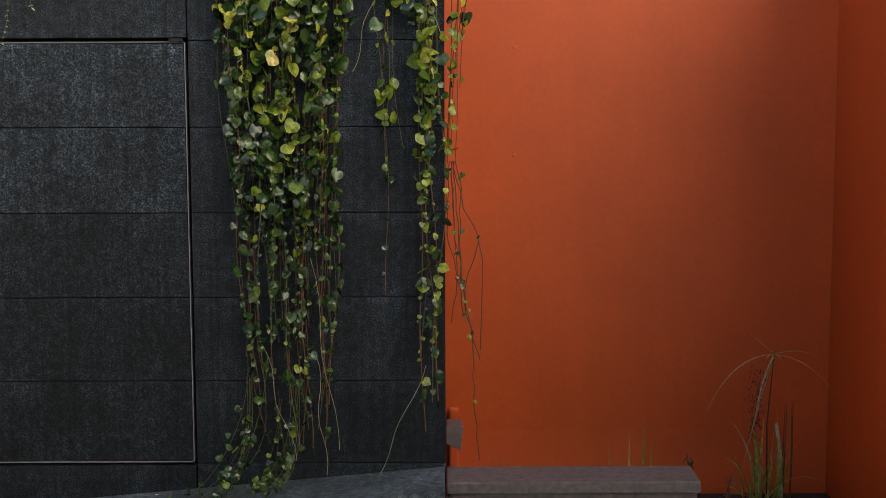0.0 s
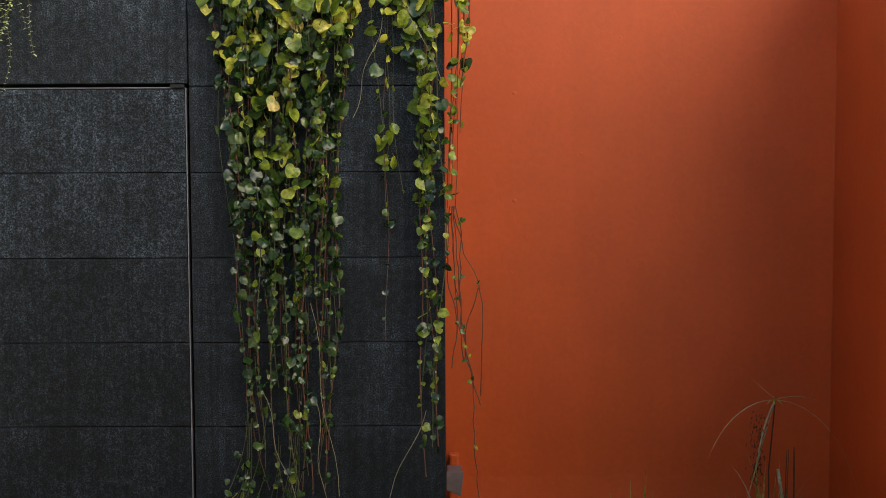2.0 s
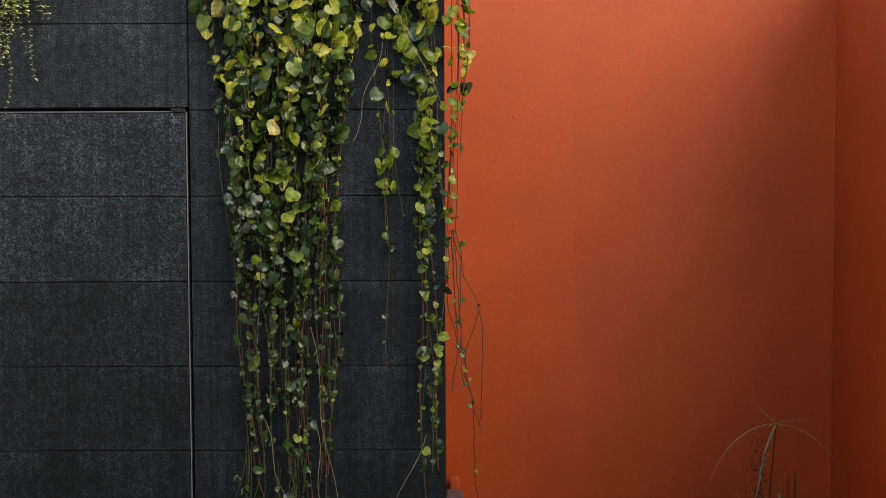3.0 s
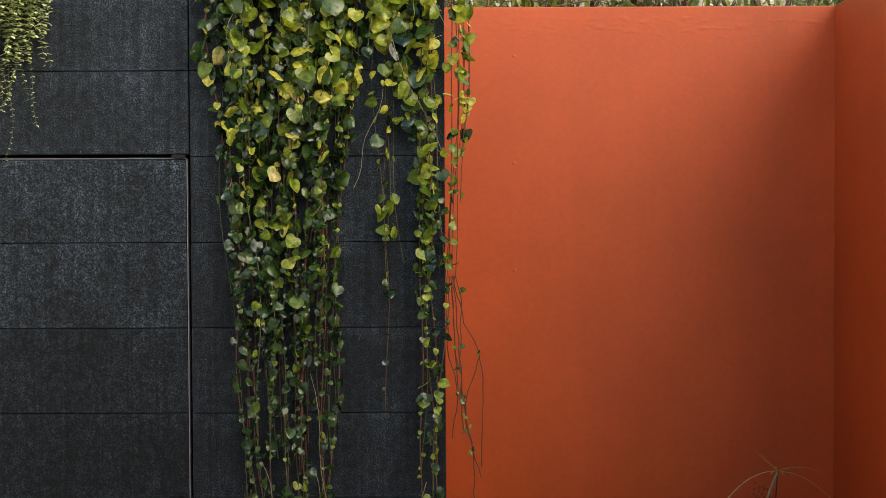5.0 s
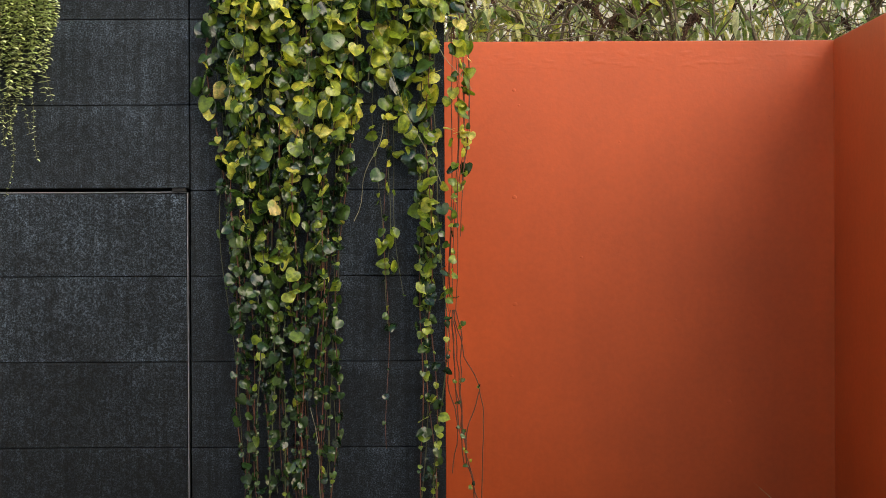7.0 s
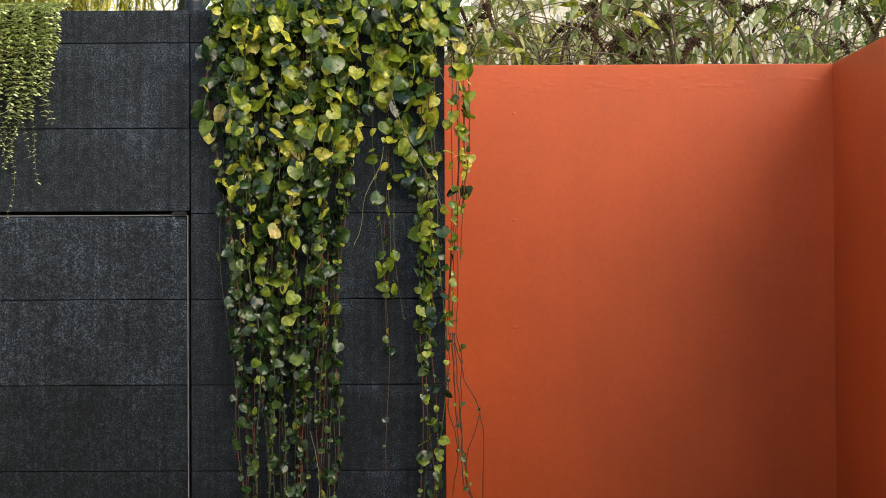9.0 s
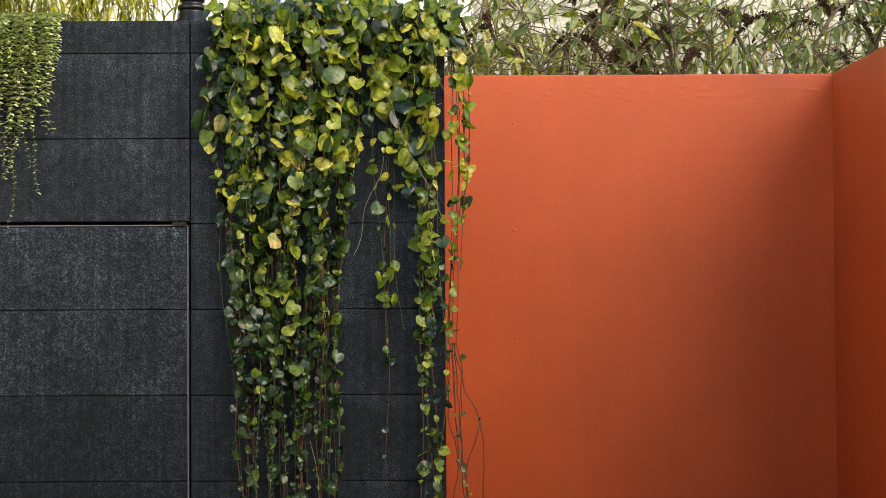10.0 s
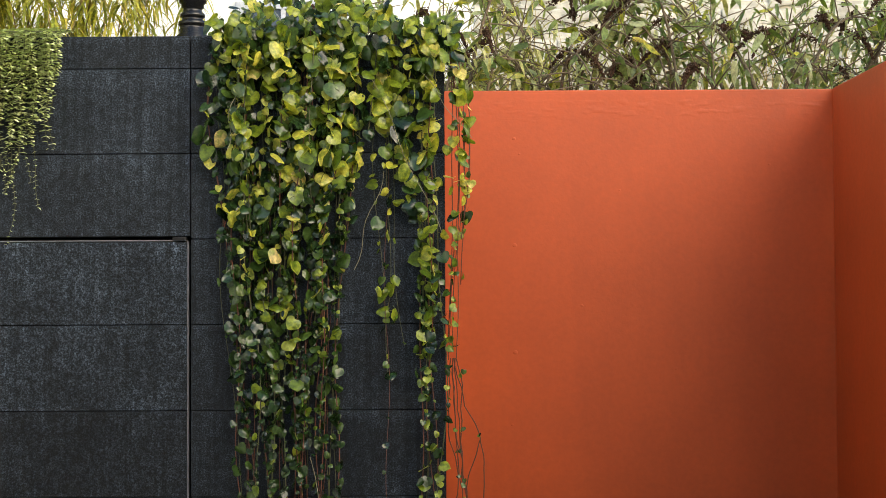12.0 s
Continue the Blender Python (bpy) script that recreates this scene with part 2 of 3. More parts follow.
raw("render_skim", rip_v, rip_f, ORANGE, wall_back, "rippled trowel marks below the top edge")

# Small blisters and drips in the paint.
for bx, bz, br in ((0.42, 2.66, 0.010), (0.42, 2.02, 0.012), (0.42, 1.38, 0.013), (0.82, 1.66, 0.008), (1.38, 1.28, 0.009), (1.70, 0.79, 0.012), (0.45, 2.57, 0.007), (1.05, 2.35, 0.006), (0.40, 0.95, 0.008), (1.95, 2.5, 0.007)):
    v, f = [], []
    for i in range(5):
        a = math.pi / 2 * i / 4
        for k in range(10):
            w = 2 * math.pi * k / 10
            v.append((bx + br * 1.2 * math.sin(a) * math.cos(w), ORANGE_Y + 0.0005 - br * 0.22 * math.cos(a), bz + br * math.sin(a) * math.sin(w) * (1 + 0.3 * math.sin(w))))
    for i in range(4):
        for k in range(10):
            f.append((i * 10 + k, i * 10 + (k + 1) % 10, (i + 1) * 10 + (k + 1) % 10, (i + 1) * 10 + k))
    raw("blister", v, f, ORANGE, wall_back)

# Dark stone planter wall: a core with slabs in front, tops and an end.
JOINT_X, DOOR_TOP, DOOR_LEFT, COURSE, GAP = -1.19, 2.0, -3.6, 0.4, 0.0022
wall_planter = link("wall_planter", boxes(
    ((JOINT_X, 0.03, GROUND_Z), (-0.012, 0.30, TOP - 0.015), 0),
    ((-7.0, 0.03, 2.012), (JOINT_X, 0.30, TOP - 0.015), 0),
    ((-7.0, 0.03, GROUND_Z), (JOINT_X, 0.30, -0.01), 0),
    ((-7.0, 0.03, -0.01), (DOOR_LEFT, 0.30, 2.012), 0),
    ((-0.30, 0.30, GROUND_Z), (-0.012, ORANGE_Y, TOP - 0.015), 0),
    ((-7.0, 1.5, GROUND_Z), (-0.30, ORANGE_Y, TOP - 0.015), 0)), BLACK)
tagged(wall_planter, "tall raised planter wall clad in dark stone slabs", "wall", kind="structure")


# Rising course tones put the shade low on the planter into the stone's colour.
SLAB_SHADE_TONES = (0.55, 0.55, 0.60, 0.72, 0.78, 0.92, 0.95, 0.85)


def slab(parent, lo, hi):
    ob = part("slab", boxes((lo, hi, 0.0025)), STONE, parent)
    ob.color = (*grey(SLAB_SHADE_TONES[max(0, min(7, round(lo[2] / COURSE)))] + 0.06 * math.sin(17.0 * lo[0] + 5.3 * lo[2])), 1)
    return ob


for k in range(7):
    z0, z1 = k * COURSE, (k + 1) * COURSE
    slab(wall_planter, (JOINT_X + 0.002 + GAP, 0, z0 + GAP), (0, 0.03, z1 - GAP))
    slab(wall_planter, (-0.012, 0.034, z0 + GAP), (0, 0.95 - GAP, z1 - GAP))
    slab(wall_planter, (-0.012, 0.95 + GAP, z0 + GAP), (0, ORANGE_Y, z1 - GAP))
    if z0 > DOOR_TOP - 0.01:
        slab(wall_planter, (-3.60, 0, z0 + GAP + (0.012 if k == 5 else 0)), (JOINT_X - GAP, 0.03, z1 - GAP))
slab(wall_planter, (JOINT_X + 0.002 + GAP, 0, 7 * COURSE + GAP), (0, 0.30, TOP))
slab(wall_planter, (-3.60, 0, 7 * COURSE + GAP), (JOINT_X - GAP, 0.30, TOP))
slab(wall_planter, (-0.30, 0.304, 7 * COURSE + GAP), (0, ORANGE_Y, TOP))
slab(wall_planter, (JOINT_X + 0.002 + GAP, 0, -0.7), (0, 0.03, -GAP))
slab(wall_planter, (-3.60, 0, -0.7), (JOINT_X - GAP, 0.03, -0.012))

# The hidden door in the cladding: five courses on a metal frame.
# Lower courses are darker stone, with some of their shade in the tone too.
DOOR_SHADE_TONES = (0.43, 0.40, 0.46, 0.86, 0.94)
door = thing("door_1", (JOINT_X, 0, 0), "closed flush door clad in dark stone slabs", "door", kind="structure")


def under(parent, ob):
    ob.matrix_parent_inverse = parent.matrix_basis.inverted()
    return ob


under(door, part("door_panel", boxes(((DOOR_LEFT + 0.02, 0.036, 0.012), (JOINT_X - 0.02, 0.09, DOOR_TOP - 0.010), 0)), BLACK, door))
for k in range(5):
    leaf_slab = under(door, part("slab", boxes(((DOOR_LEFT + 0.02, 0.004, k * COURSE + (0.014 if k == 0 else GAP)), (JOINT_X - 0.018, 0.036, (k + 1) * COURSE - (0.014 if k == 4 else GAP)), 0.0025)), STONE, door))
    leaf_slab.color = (*grey(DOOR_SHADE_TONES[k]), 1)
under(door, part("edge_trim", boxes(((JOINT_X - 0.0145, 0.002, 0.008), (JOINT_X - 0.0095, 0.08, DOOR_TOP - 0.008), 0.0015)), TRIM, door, "worn metal edge trim"))
under(door, part("edge_trim", boxes(((DOOR_LEFT + 0.02, 0.003, 0.004), (JOINT_X - 0.018, 0.08, 0.010), 0.0015)), TRIM, door, "worn metal edge trim"))
under(door, part("edge_trim", boxes(((DOOR_LEFT + 0.02, 0.003, DOOR_TOP - 0.009), (JOINT_X - 0.018, 0.08, DOOR_TOP - 0.004), 0.0015)), TRIM, door, "worn metal edge trim"))
under(door, part("hinge", boxes(((JOINT_X - 0.082, -0.012, DOOR_TOP - 0.006), (JOINT_X - 0.018, 0.03, DOOR_TOP + 0.010), 0.004)), BLACK, door, "black pivot hinge"))


# Sloping paving in front of the planter.
def ramp_z(x):
    return RAMP_TOP + RAMP_SLOPE * x


ramp_bm = bmesh.new()
rx0, rx1, ry0, ry1 = -7.0, -0.004, -0.42, 0.0
vs = [ramp_bm.verts.new(p) for p in (
    (rx0, ry0, GROUND_Z), (rx1, ry0, GROUND_Z), (rx1, ry1 - 0.001, GROUND_Z), (rx0, ry1 - 0.001, GROUND_Z),
    (rx0, ry0, ramp_z(rx0)), (rx1, ry0, ramp_z(rx1)), (rx1, ry1 - 0.001, ramp_z(rx1)), (rx0, ry1 - 0.001, ramp_z(rx0)))]
for f in ((0, 3, 2, 1), (4, 5, 6, 7), (0, 1, 5, 4), (1, 2, 6, 5), (2, 3, 7, 6), (3, 0, 4, 7)):
    ramp_bm.faces.new([vs[i] for i in f])
pavement = link("pavement", ramp_bm, PAVE)
tagged(pavement, "sloping blue-grey stone paving beside the planter", "pavement", kind="structure")

# Low stone wall before the planting bed.
bench = thing("low_wall", (0.7, -0.19, GROUND_Z), "low wall topped with brown-grey stone beside a planting bed", "low wall")
under(bench, part("wall", boxes(((0.02, -0.265, GROUND_Z), (1.155, -0.01, -0.075), 0.004)), BENCH_STONE, bench))
cap = boxes(((0.006, -0.280, -0.075), (1.168, 0.0, RAMP_TOP), 0.005))
under(bench, part("capstone", cap, BENCH_STONE, bench, "worn brown-grey capstone"))

bed = link("planting_bed", boxes(((0.0, 0.0, GROUND_Z - 0.1), (RIGHT_X, ORANGE_Y, BED_Z), 0)), SOIL)
tagged(bed, "dark soil of a narrow planting bed", "soil", kind="structure")
planter_soil = link("planter_soil", boxes(((-7.0, 0.30, TOP - 0.3), (-0.30, 1.5, TOP - 0.06), 0)), SOIL)
tagged(planter_soil, "dark soil filling the raised planter", "soil", kind="structure")

# Unseen white wall, added to throw light onto the orange return wall.
wall_bounce = link("wall_bounce", boxes(((-4.1, -10.5, GROUND_Z), (-3.75, -0.5, 7.0), 0.02)), WHITE)
tagged(wall_bounce, "unseen white wall added to bounce light onto the orange return wall", "wall", kind="structure")

# Unseen block, added to keep light off the orange wall's upper right.
wall_blocker = link("wall_blocker", boxes(((4.2, -1.4, GROUND_Z), (8.0, 0.3, 5.2), 0.02)), WHITE)
tagged(wall_blocker, "unseen white block added to hold light off the orange wall", "wall", kind="structure")

# Unseen wall and roof slab near the camera, added to cut light low down.
wall_unseen = link("wall_unseen", boxes(((-14, -12.4, GROUND_Z), (14, -12.0, 3.6), 0.02)), SHADE_WALL)
tagged(wall_unseen, "unseen grey wall added behind the camera to block low light", "wall", kind="structure")
roof = link("roof", boxes(((1.5, -12.4, 3.6), (14, -4.2, 3.85), 0.02)), SHADE_WALL)
tagged(roof, "unseen flat grey roof added to darken the lower walls", "roof", kind="structure")
# Yard floor out of view, pale so that it bounces light up the walls.
yard = link("yard_paving", boxes(((-9, -12.0, GROUND_Z), (RIGHT_X, -0.42, -0.16), 0)), YARD_BOUNCE)
tagged(yard, "unseen yard paving, made pale to bounce light up the walls", "pavement", kind="structure")

# ---- wall lamp at the planter's end ----
fixture = thing("wall_light", (0.0, 0.35, 0.05), "small grey metal wall light on the planter's end", "wall light")
housing = boxes(((0.004, 0.26, 0.028), (0.082, 0.42, 0.112), 0.006))
visor = boxes(((0.002, 0.235, 0.032), (0.088, 0.26, 0.118), 0.003))
for bm in (housing, visor):
    for v in bm.verts:
        if v.co.z < 0.05:
            v.co.z -= v.co.x * 0.42
            v.co.x *= 0.86
under(fixture, part("housing", housing, GREY_METAL, fixture))
under(fixture, part("visor", visor, GREY_METAL, fixture))
post = link("post", boxes(((0.026, ORANGE_Y - 0.07, BED_Z), (0.083, ORANGE_Y - 0.02, -0.136), 0.014)), ORANGE)
tagged(post, "short orange painted post against the orange wall", "post")


# ---- leaves ----
def heart_leaf(name, mat, cup, wave, seed):
    """A heart-shaped blade about 1 long with a stalk: base at the origin, tip down, facing -y."""
    rnd = random.Random(seed)
    outline = [(0.0, -0.02), (0.17, 0.09), (0.34, 0.08), (0.47, -0.06), (0.51, -0.26), (0.46, -0.48), (0.34, -0.68), (0.15, -0.86), (0.0, -0.96)]
    verts, faces = [], []
    mid = [(0.0, -0.02), (0, -0.10), (0, -0.16), (0, -0.24), (0, -0.36), (0, -0.50), (0, -0.68), (0, -0.86), (0, -0.97)]
    for sgn in (1, -1):
        b = len(verts)
        for (x, z), (mx, mz) in zip(outline, mid):
            for s in (0.0, 0.55, 1.0):
                px, pz = mx + (x - mx) * s, mz + (z - mz) * s
                py = cup * (px * px) * 1.6 - 0.10 * cup * (s == 0) + cup * 0.7 * (pz + 0.4) ** 2 + wave * math.sin(7 * pz + sgn * 1.3) * s * 0.5
                verts.append((sgn * px * (1 + 0.05 * rnd.uniform(-1, 1)), py, pz))
        for i in range(len(outline) - 1):
            for s in range(2):
                q = (b + i * 3 + s, b + i * 3 + s + 1, b + i * 3 + s + 4, b + i * 3 + s + 3)
                faces.append(q if sgn > 0 else q[::-1])
    tube(verts, faces, [(0, 0.0, -0.03), (0.02, 0.05, 0.14), (0.0, 0.16, 0.34)], [0.014, 0.013, 0.012], 3)
    me = bpy.data.meshes.new(name)
    me.from_pydata(verts, [], faces)
    bm = bmesh.new()
    bm.from_mesh(me)
    bmesh.ops.remove_doubles(bm, verts=bm.verts[:], dist=0.004)
    bm.to_mesh(me)
    bm.free()
    me.materials.append(mat)
    me.shade_smooth()
    return me


HEARTS = {m: [heart_leaf("leaf", m, c, w, i) for i, (c, w) in enumerate(((0.25, 0.05), (-0.3, 0.06), (0.45, 0.10), (0.1, 0.12)))]
          for m in (LEAF_DARK, LEAF_LIME, LEAF_YELLOW)}
rng = random.Random(7)


def leaf_pose(at, size, yaw, tip, roll):
    return Matrix.Translation(at) @ Euler((radians(tip), radians(roll), radians(yaw)), "ZXY").to_matrix().to_4x4() @ Matrix.Diagonal((size * rng.uniform(0.92, 1.2), size, size, 1))


def hang_leaf(parent, at, size, yellow, lime):
    r = rng.random()
    mat = LEAF_YELLOW if r < yellow else LEAF_LIME if r < yellow + lime else LEAF_DARK
    ob = new("leaf", rng.choice(HEARTS[mat]))
    ob.parent = parent
    ob.matrix_parent_inverse = parent.matrix_basis.inverted()
    ob.matrix_basis = leaf_pose(at, size, rng.gauss(0, 48), -abs(rng.gauss(24, 26)) + 6, rng.gauss(0, 38))
    return ob


LEAF_SIZE = [(3.1, 0.062), (2.5, 0.060), (2.2, 0.052), (1.6, 0.044), (1.0, 0.037), (0.5, 0.035), (0.0, 0.034)]
YELLOW = [(3.1, 0.16), (2.7, 0.24), (2.2, 0.20), (1.95, 0.09), (1.6, 0.0), (0.0, 0.0)]
LIME = [(3.1, 0.40), (2.5, 0.27), (2.1, 0.24), (1.6, 0.20), (0.8, 0.10), (0.0, 0.10)]


def strand(parent, left, right, u, z_end, spacing, mat, z_top=2.97, radius=0.0028, depth=0.05, wander=0.027, leafy=1.0, over=True, size=1.0, fresh=0.0, gold=1.0):
    """One hanging stem with its leaves."""
    ph, ph2 = rng.uniform(0, 9), rng.uniform(0, 9)
    path = []
    z = z_top
    if over:
        x = table(left, z) * (1 - u) + table(right, z) * u
        path += [(x + rng.uniform(-0.1, 0.1), 0.32, TOP - 0.05), (x, 0.12, TOP + 0.05), (x, -0.02, TOP + 0.045)]
    while z > z_end:
        x = table(left, z) * (1 - u) + table(right, z) * u
        x += wander * math.sin(z * 2.3 + ph) + wander * 0.5 * math.sin(z * 6.1 + ph2)
        y = -depth * (0.6 + 0.4 * math.sin(z * 1.7 + ph2)) - 0.012
        path.append((x, y, z))
        z -= 0.07
    verts, faces = [], []
    tube(verts, faces, path, radius, 4)
    ob = raw("stem", verts, faces, mat, parent)
    under(parent, ob)
    hung = path[3:] if over else path
    walked = rng.uniform(0, spacing)
    for a, b in zip(hung, hung[1:]):
        walked += (Vector(b) - Vector(a)).length
        while walked > spacing:
            walked -= spacing * rng.uniform(0.7, 1.3)
            if rng.random() > leafy * table(FULLNESS, a[2]):
                continue
            p = Vector(a).lerp(Vector(b), rng.random())
            s = table(LEAF_SIZE, p.z) * rng.choice((0.42, 0.5, 0.58, 0.66, 0.78, 0.9, 1.1, 1.4)) * size
            s = min(s, 0.092)
            side = rng.choice((-1, 1))
            at = p + Vector((side * rng.uniform(0.0, 0.35) * s, -rng.uniform(0.1, 0.5) * s, 0))
            hang_leaf(parent, at, s, table(YELLOW, p.z) * gold, max(0.0, table(LIME, p.z) + fresh))
    return path


FULLNESS = [(3.0, 1.0), (1.4, 1.0), (0.9, 0.85), (0.5, 0.58), (0.25, 0.35), (0.0, 0.18)]
A_LEFT = [(2.95, -1.08), (2.6, -1.09), (2.32, -1.06), (1.92, -1.04), (1.53, -0.995), (1.0, -0.965), (0.6, -0.93), (0.3, -0.90), (0.1, -0.86)]
A_RIGHT = [(2.95, -0.38), (2.4, -0.38), (2.0, -0.42), (1.6, -0.445), (1.3, -0.48), (0.9, -0.50), (0.5, -0.535), (0.2, -0.56), (0.0, -0.58)]
B_LEFT = [(2.95, -0.37), (2.4, -0.36), (2.0, -0.22), (1.6, -0.155), (1.0, -0.13), (0.5, -0.115), (0.1, -0.15)]
B_RIGHT = [(2.95, -0.03), (1.5, -0.02), (0.8, -0.03), (0.2, -0.05)]

VINE_LABEL = "vine with glossy heart-shaped green and yellowing leaves on dark stone"
for g in range(6):
    first, last = 0.01 + 0.163 * g, 0.01 + 0.163 * (g + 1)
    vine = thing("trailing_vine", ((A_LEFT[0][1] * (1 - first) + A_RIGHT[0][1] * first), 0.3, TOP - 0.06), VINE_LABEL, "vine", "vines over the planter")
    edge = dict(fresh=-0.22, gold=0.35) if g == 0 else dict(fresh=0.0, gold=1.0)
    ends = [0.0, 0.2, 0.5, 1.0]
    rng.shuffle(ends)
    for i in range(4):
        u = first + (last - first) * (i + rng.uniform(0.1, 0.9)) / 4
        strand(vine, A_LEFT, A_RIGHT, u, ends[i] + rng.uniform(0, 0.1), 0.030, rng.choice((STEM_RED, STEM_GREEN)), depth=rng.choice((0.02, 0.06, 0.11)), **edge)
    for i in range(2):
        strand(vine, A_LEFT, A_RIGHT, first + (last - first) * rng.random(), rng.uniform(1.9, 2.35), 0.042, STEM_GREEN, depth=0.13, **edge)
    strand(vine, A_LEFT, A_RIGHT, (first + last) / 2, rng.uniform(1.3, 1.7), 0.028, STEM_GREEN, depth=0.005, size=0.72, fresh=-0.3, gold=0.0)
    for i in range(2):
        strand(vine, A_LEFT, A_RIGHT, first + (last - first) * rng.random(), rng.uniform(0.1, 0.6), 0.3, rng.choice((STEM_RED, STEM_GREEN)), depth=0.03, leafy=0.3, size=0.6, radius=0.0018)

vine = thing("trailing_vine", (-0.2, 0.3, TOP - 0.06), VINE_LABEL, "vine", "vines over the planter")
for i in range(8):
    u = 0.35 + 0.62 * (i + 0.5) / 8
    strand(vine, B_LEFT, B_RIGHT, u, rng.choice((0.15, 0.3, 0.5, 1.0, 1.4)), 0.050, rng.choice((STEM_RED, STEM_GREEN)), depth=0.06, fresh=0.3, size=1.05)
for i in range(6):
    strand(vine, B_LEFT, B_RIGHT, (i + 0.5) / 6, rng.uniform(2.15, 2.55), 0.08, STEM_GREEN, depth=0.09, fresh=0.15, size=1.05)
M_LEFT = [(2.95, -0.33), (2.3, -0.30), (1.3, -0.25), (0.8, -0.24)]
strand(vine, M_LEFT, M_LEFT, 0.5, 1.35, 0.06, STEM_GREEN, leafy=0.8, radius=0.0016, fresh=0.4)
strand(vine, [(2.95, -0.27), (1.4, -0.30)], [(2.95, -0.27), (1.4, -0.30)], 0.5, 1.55, 0.075, STEM_GREEN, leafy=0.8, radius=0.0016, fresh=0.2, wander=0.03)
strand(vine, [(2.95, -0.24), (1.4, -0.20)], [(2.95, -0.24), (1.4, -0.20)], 0.5, 1.5, 0.07, STEM_GREEN, leafy=0.8, radius=0.0016, fresh=0.3, wander=0.03)
strand(vine, M_LEFT, M_LEFT, 0.5, 0.75, 0.12, STEM_RED, leafy=0.5, size=0.7, radius=0.0014)

# Stems that swing out past the corner, in front of the orange wall.
C_LEFT = [(2.95, 0.0), (2.6, 0.02), (1.5, 0.025), (1.44, 0.03)]
C_RIGHT = [(2.95, 0.04), (2.6, 0.12), (2.2, 0.12), (1.9, 0.08), (1.6, 0.06), (1.44, 0.045)]
vine = thing("trailing_vine", (0.0, 0.4, TOP - 0.06), "thin reddish vine stems hanging free before the orange wall", "vine", "vines over the planter")
for u, z_end, spacing in ((0.1, 1.42, 0.11), (0.3, 1.44, 0.10), (0.45, 1.42, 0.14), (0.7, 1.5, 0.075), (0.85, 1.75, 0.07), (1.0, 1.95, 0.07), (0.95, 2.2, 0.07)):
    strand(vine, C_LEFT, C_RIGHT, u, z_end, spacing, STEM_RED, radius=0.0022, depth=0.03, wander=0.012, leafy=0.9, size=0.95, fresh=0.4)
# Below the knot the stems fan out, nearly bare.
for turns, leaf_at in ((((0.035, 1.44), (0.09, 1.22), (0.16, 1.08), (0.176, 0.93), (0.165, 0.55)), (2,)),
                       (((0.04, 1.44), (0.06, 1.15), (0.08, 0.85), (0.13, 0.62), (0.135, 0.3), (0.16, 0.02)), (3, 4)),
                       (((0.03, 1.44), (0.045, 1.1), (0.075, 0.95), (0.10, 0.72), (0.165, 0.50)), (1, 3)),
                       (((0.03, 1.44), (0.05, 1.0), (0.085, 0.72)), (1,)),
                       (((0.02, 1.44), (0.01, 1.1), (0.06, 0.90), (0.03, 0.68)), (2,)),
                       (((0.045, 1.44), (0.075, 1.36), (0.07, 1.1), (0.075, 0.86)), (1, 2, 3)),
                       (((0.16, 1.06), (0.13, 0.98), (0.09, 0.84), (0.095, 0.78)), (3,))):
    path = []
    for (xa, za), (xb, zb) in zip(turns, turns[1:]):
        for k in range(5):
            f = k / 5
            path.append((xa + (xb - xa) * f + 0.004 * math.sin(40 * (za + (zb - za) * f)), -0.04, za + (zb - za) * f))
    path.append((turns[-1][0], -0.04, turns[-1][1]))
    verts, faces = [], []
    tube(verts, faces, path, 0.0029, 4)
    under(vine, raw("stem", verts, faces, STEM_RED, vine))
    for k in leaf_at:
        for rep in range(2):
            hang_leaf(vine, (turns[k][0] + rng.uniform(-0.012, 0.012), -0.06, turns[k][1] + rng.uniform(0.0, 0.03)), rng.uniform(0.015, 0.026), 0.0, 0.6)

for x0, z0, x1, z1 in ((-0.33, 2.72, -0.02, 2.02), (-0.28, 2.3, -0.42, 1.85), (-0.95, 2.75, -1.0, 2.4), (-0.10, 2.75, 0.12, 2.45), (-0.62, 1.0, -0.5, 0.1), (-0.09, 0.50, -0.32, -0.03), (-0.6, 0.55, -0.56, -0.02), (-0.85, 0.6, -0.7, 0.05)):
    verts, faces = [], []
    tube(verts, faces, [(x0 + (x1 - x0) * k / 10 + 0.012 * math.sin(k * 0.9), -0.14 + 0.02 * math.sin(k), z0 + (z1 - z0) * k / 10) for k in range(11)], 0.0016, 4)
    under(vine, raw("stem", verts, faces, STEM_PALE, vine, "pale dry stem"))

# Leaves heaped along the planter's top edge.
mat_vine = thing("trailing_vine", (-0.6, 0.5, TOP - 0.06), "dense mat of heart-shaped leaves spilling over the planter's rim", "vine", "vines over the planter")
for i in range(300):
    x = rng.uniform(-1.10, 0.05)
    y = rng.uniform(-0.17, 0.55)
    z = TOP + 0.06 + 0.15 * math.sin(3.1 * (x + 1.15)) * (0.6 + rng.random()) * (1 if y > -0.05 else 0.4) - (0.30 * rng.random() if y < -0.02 else 0.0)
    if x < -1.0 and z > TOP + 0.06:
        z = TOP + 0.03
    ob = hang_leaf(mat_vine, (x, y, z), 0.066 * rng.uniform(0.55, 1.25), 0.10, 0.55)
    if y > -0.02:
        ob.matrix_basis = leaf_pose((x, y, z), 0.068 * rng.uniform(0.55, 1.2), rng.uniform(-70, 70), -rng.uniform(5, 75), rng.uniform(-30, 30))

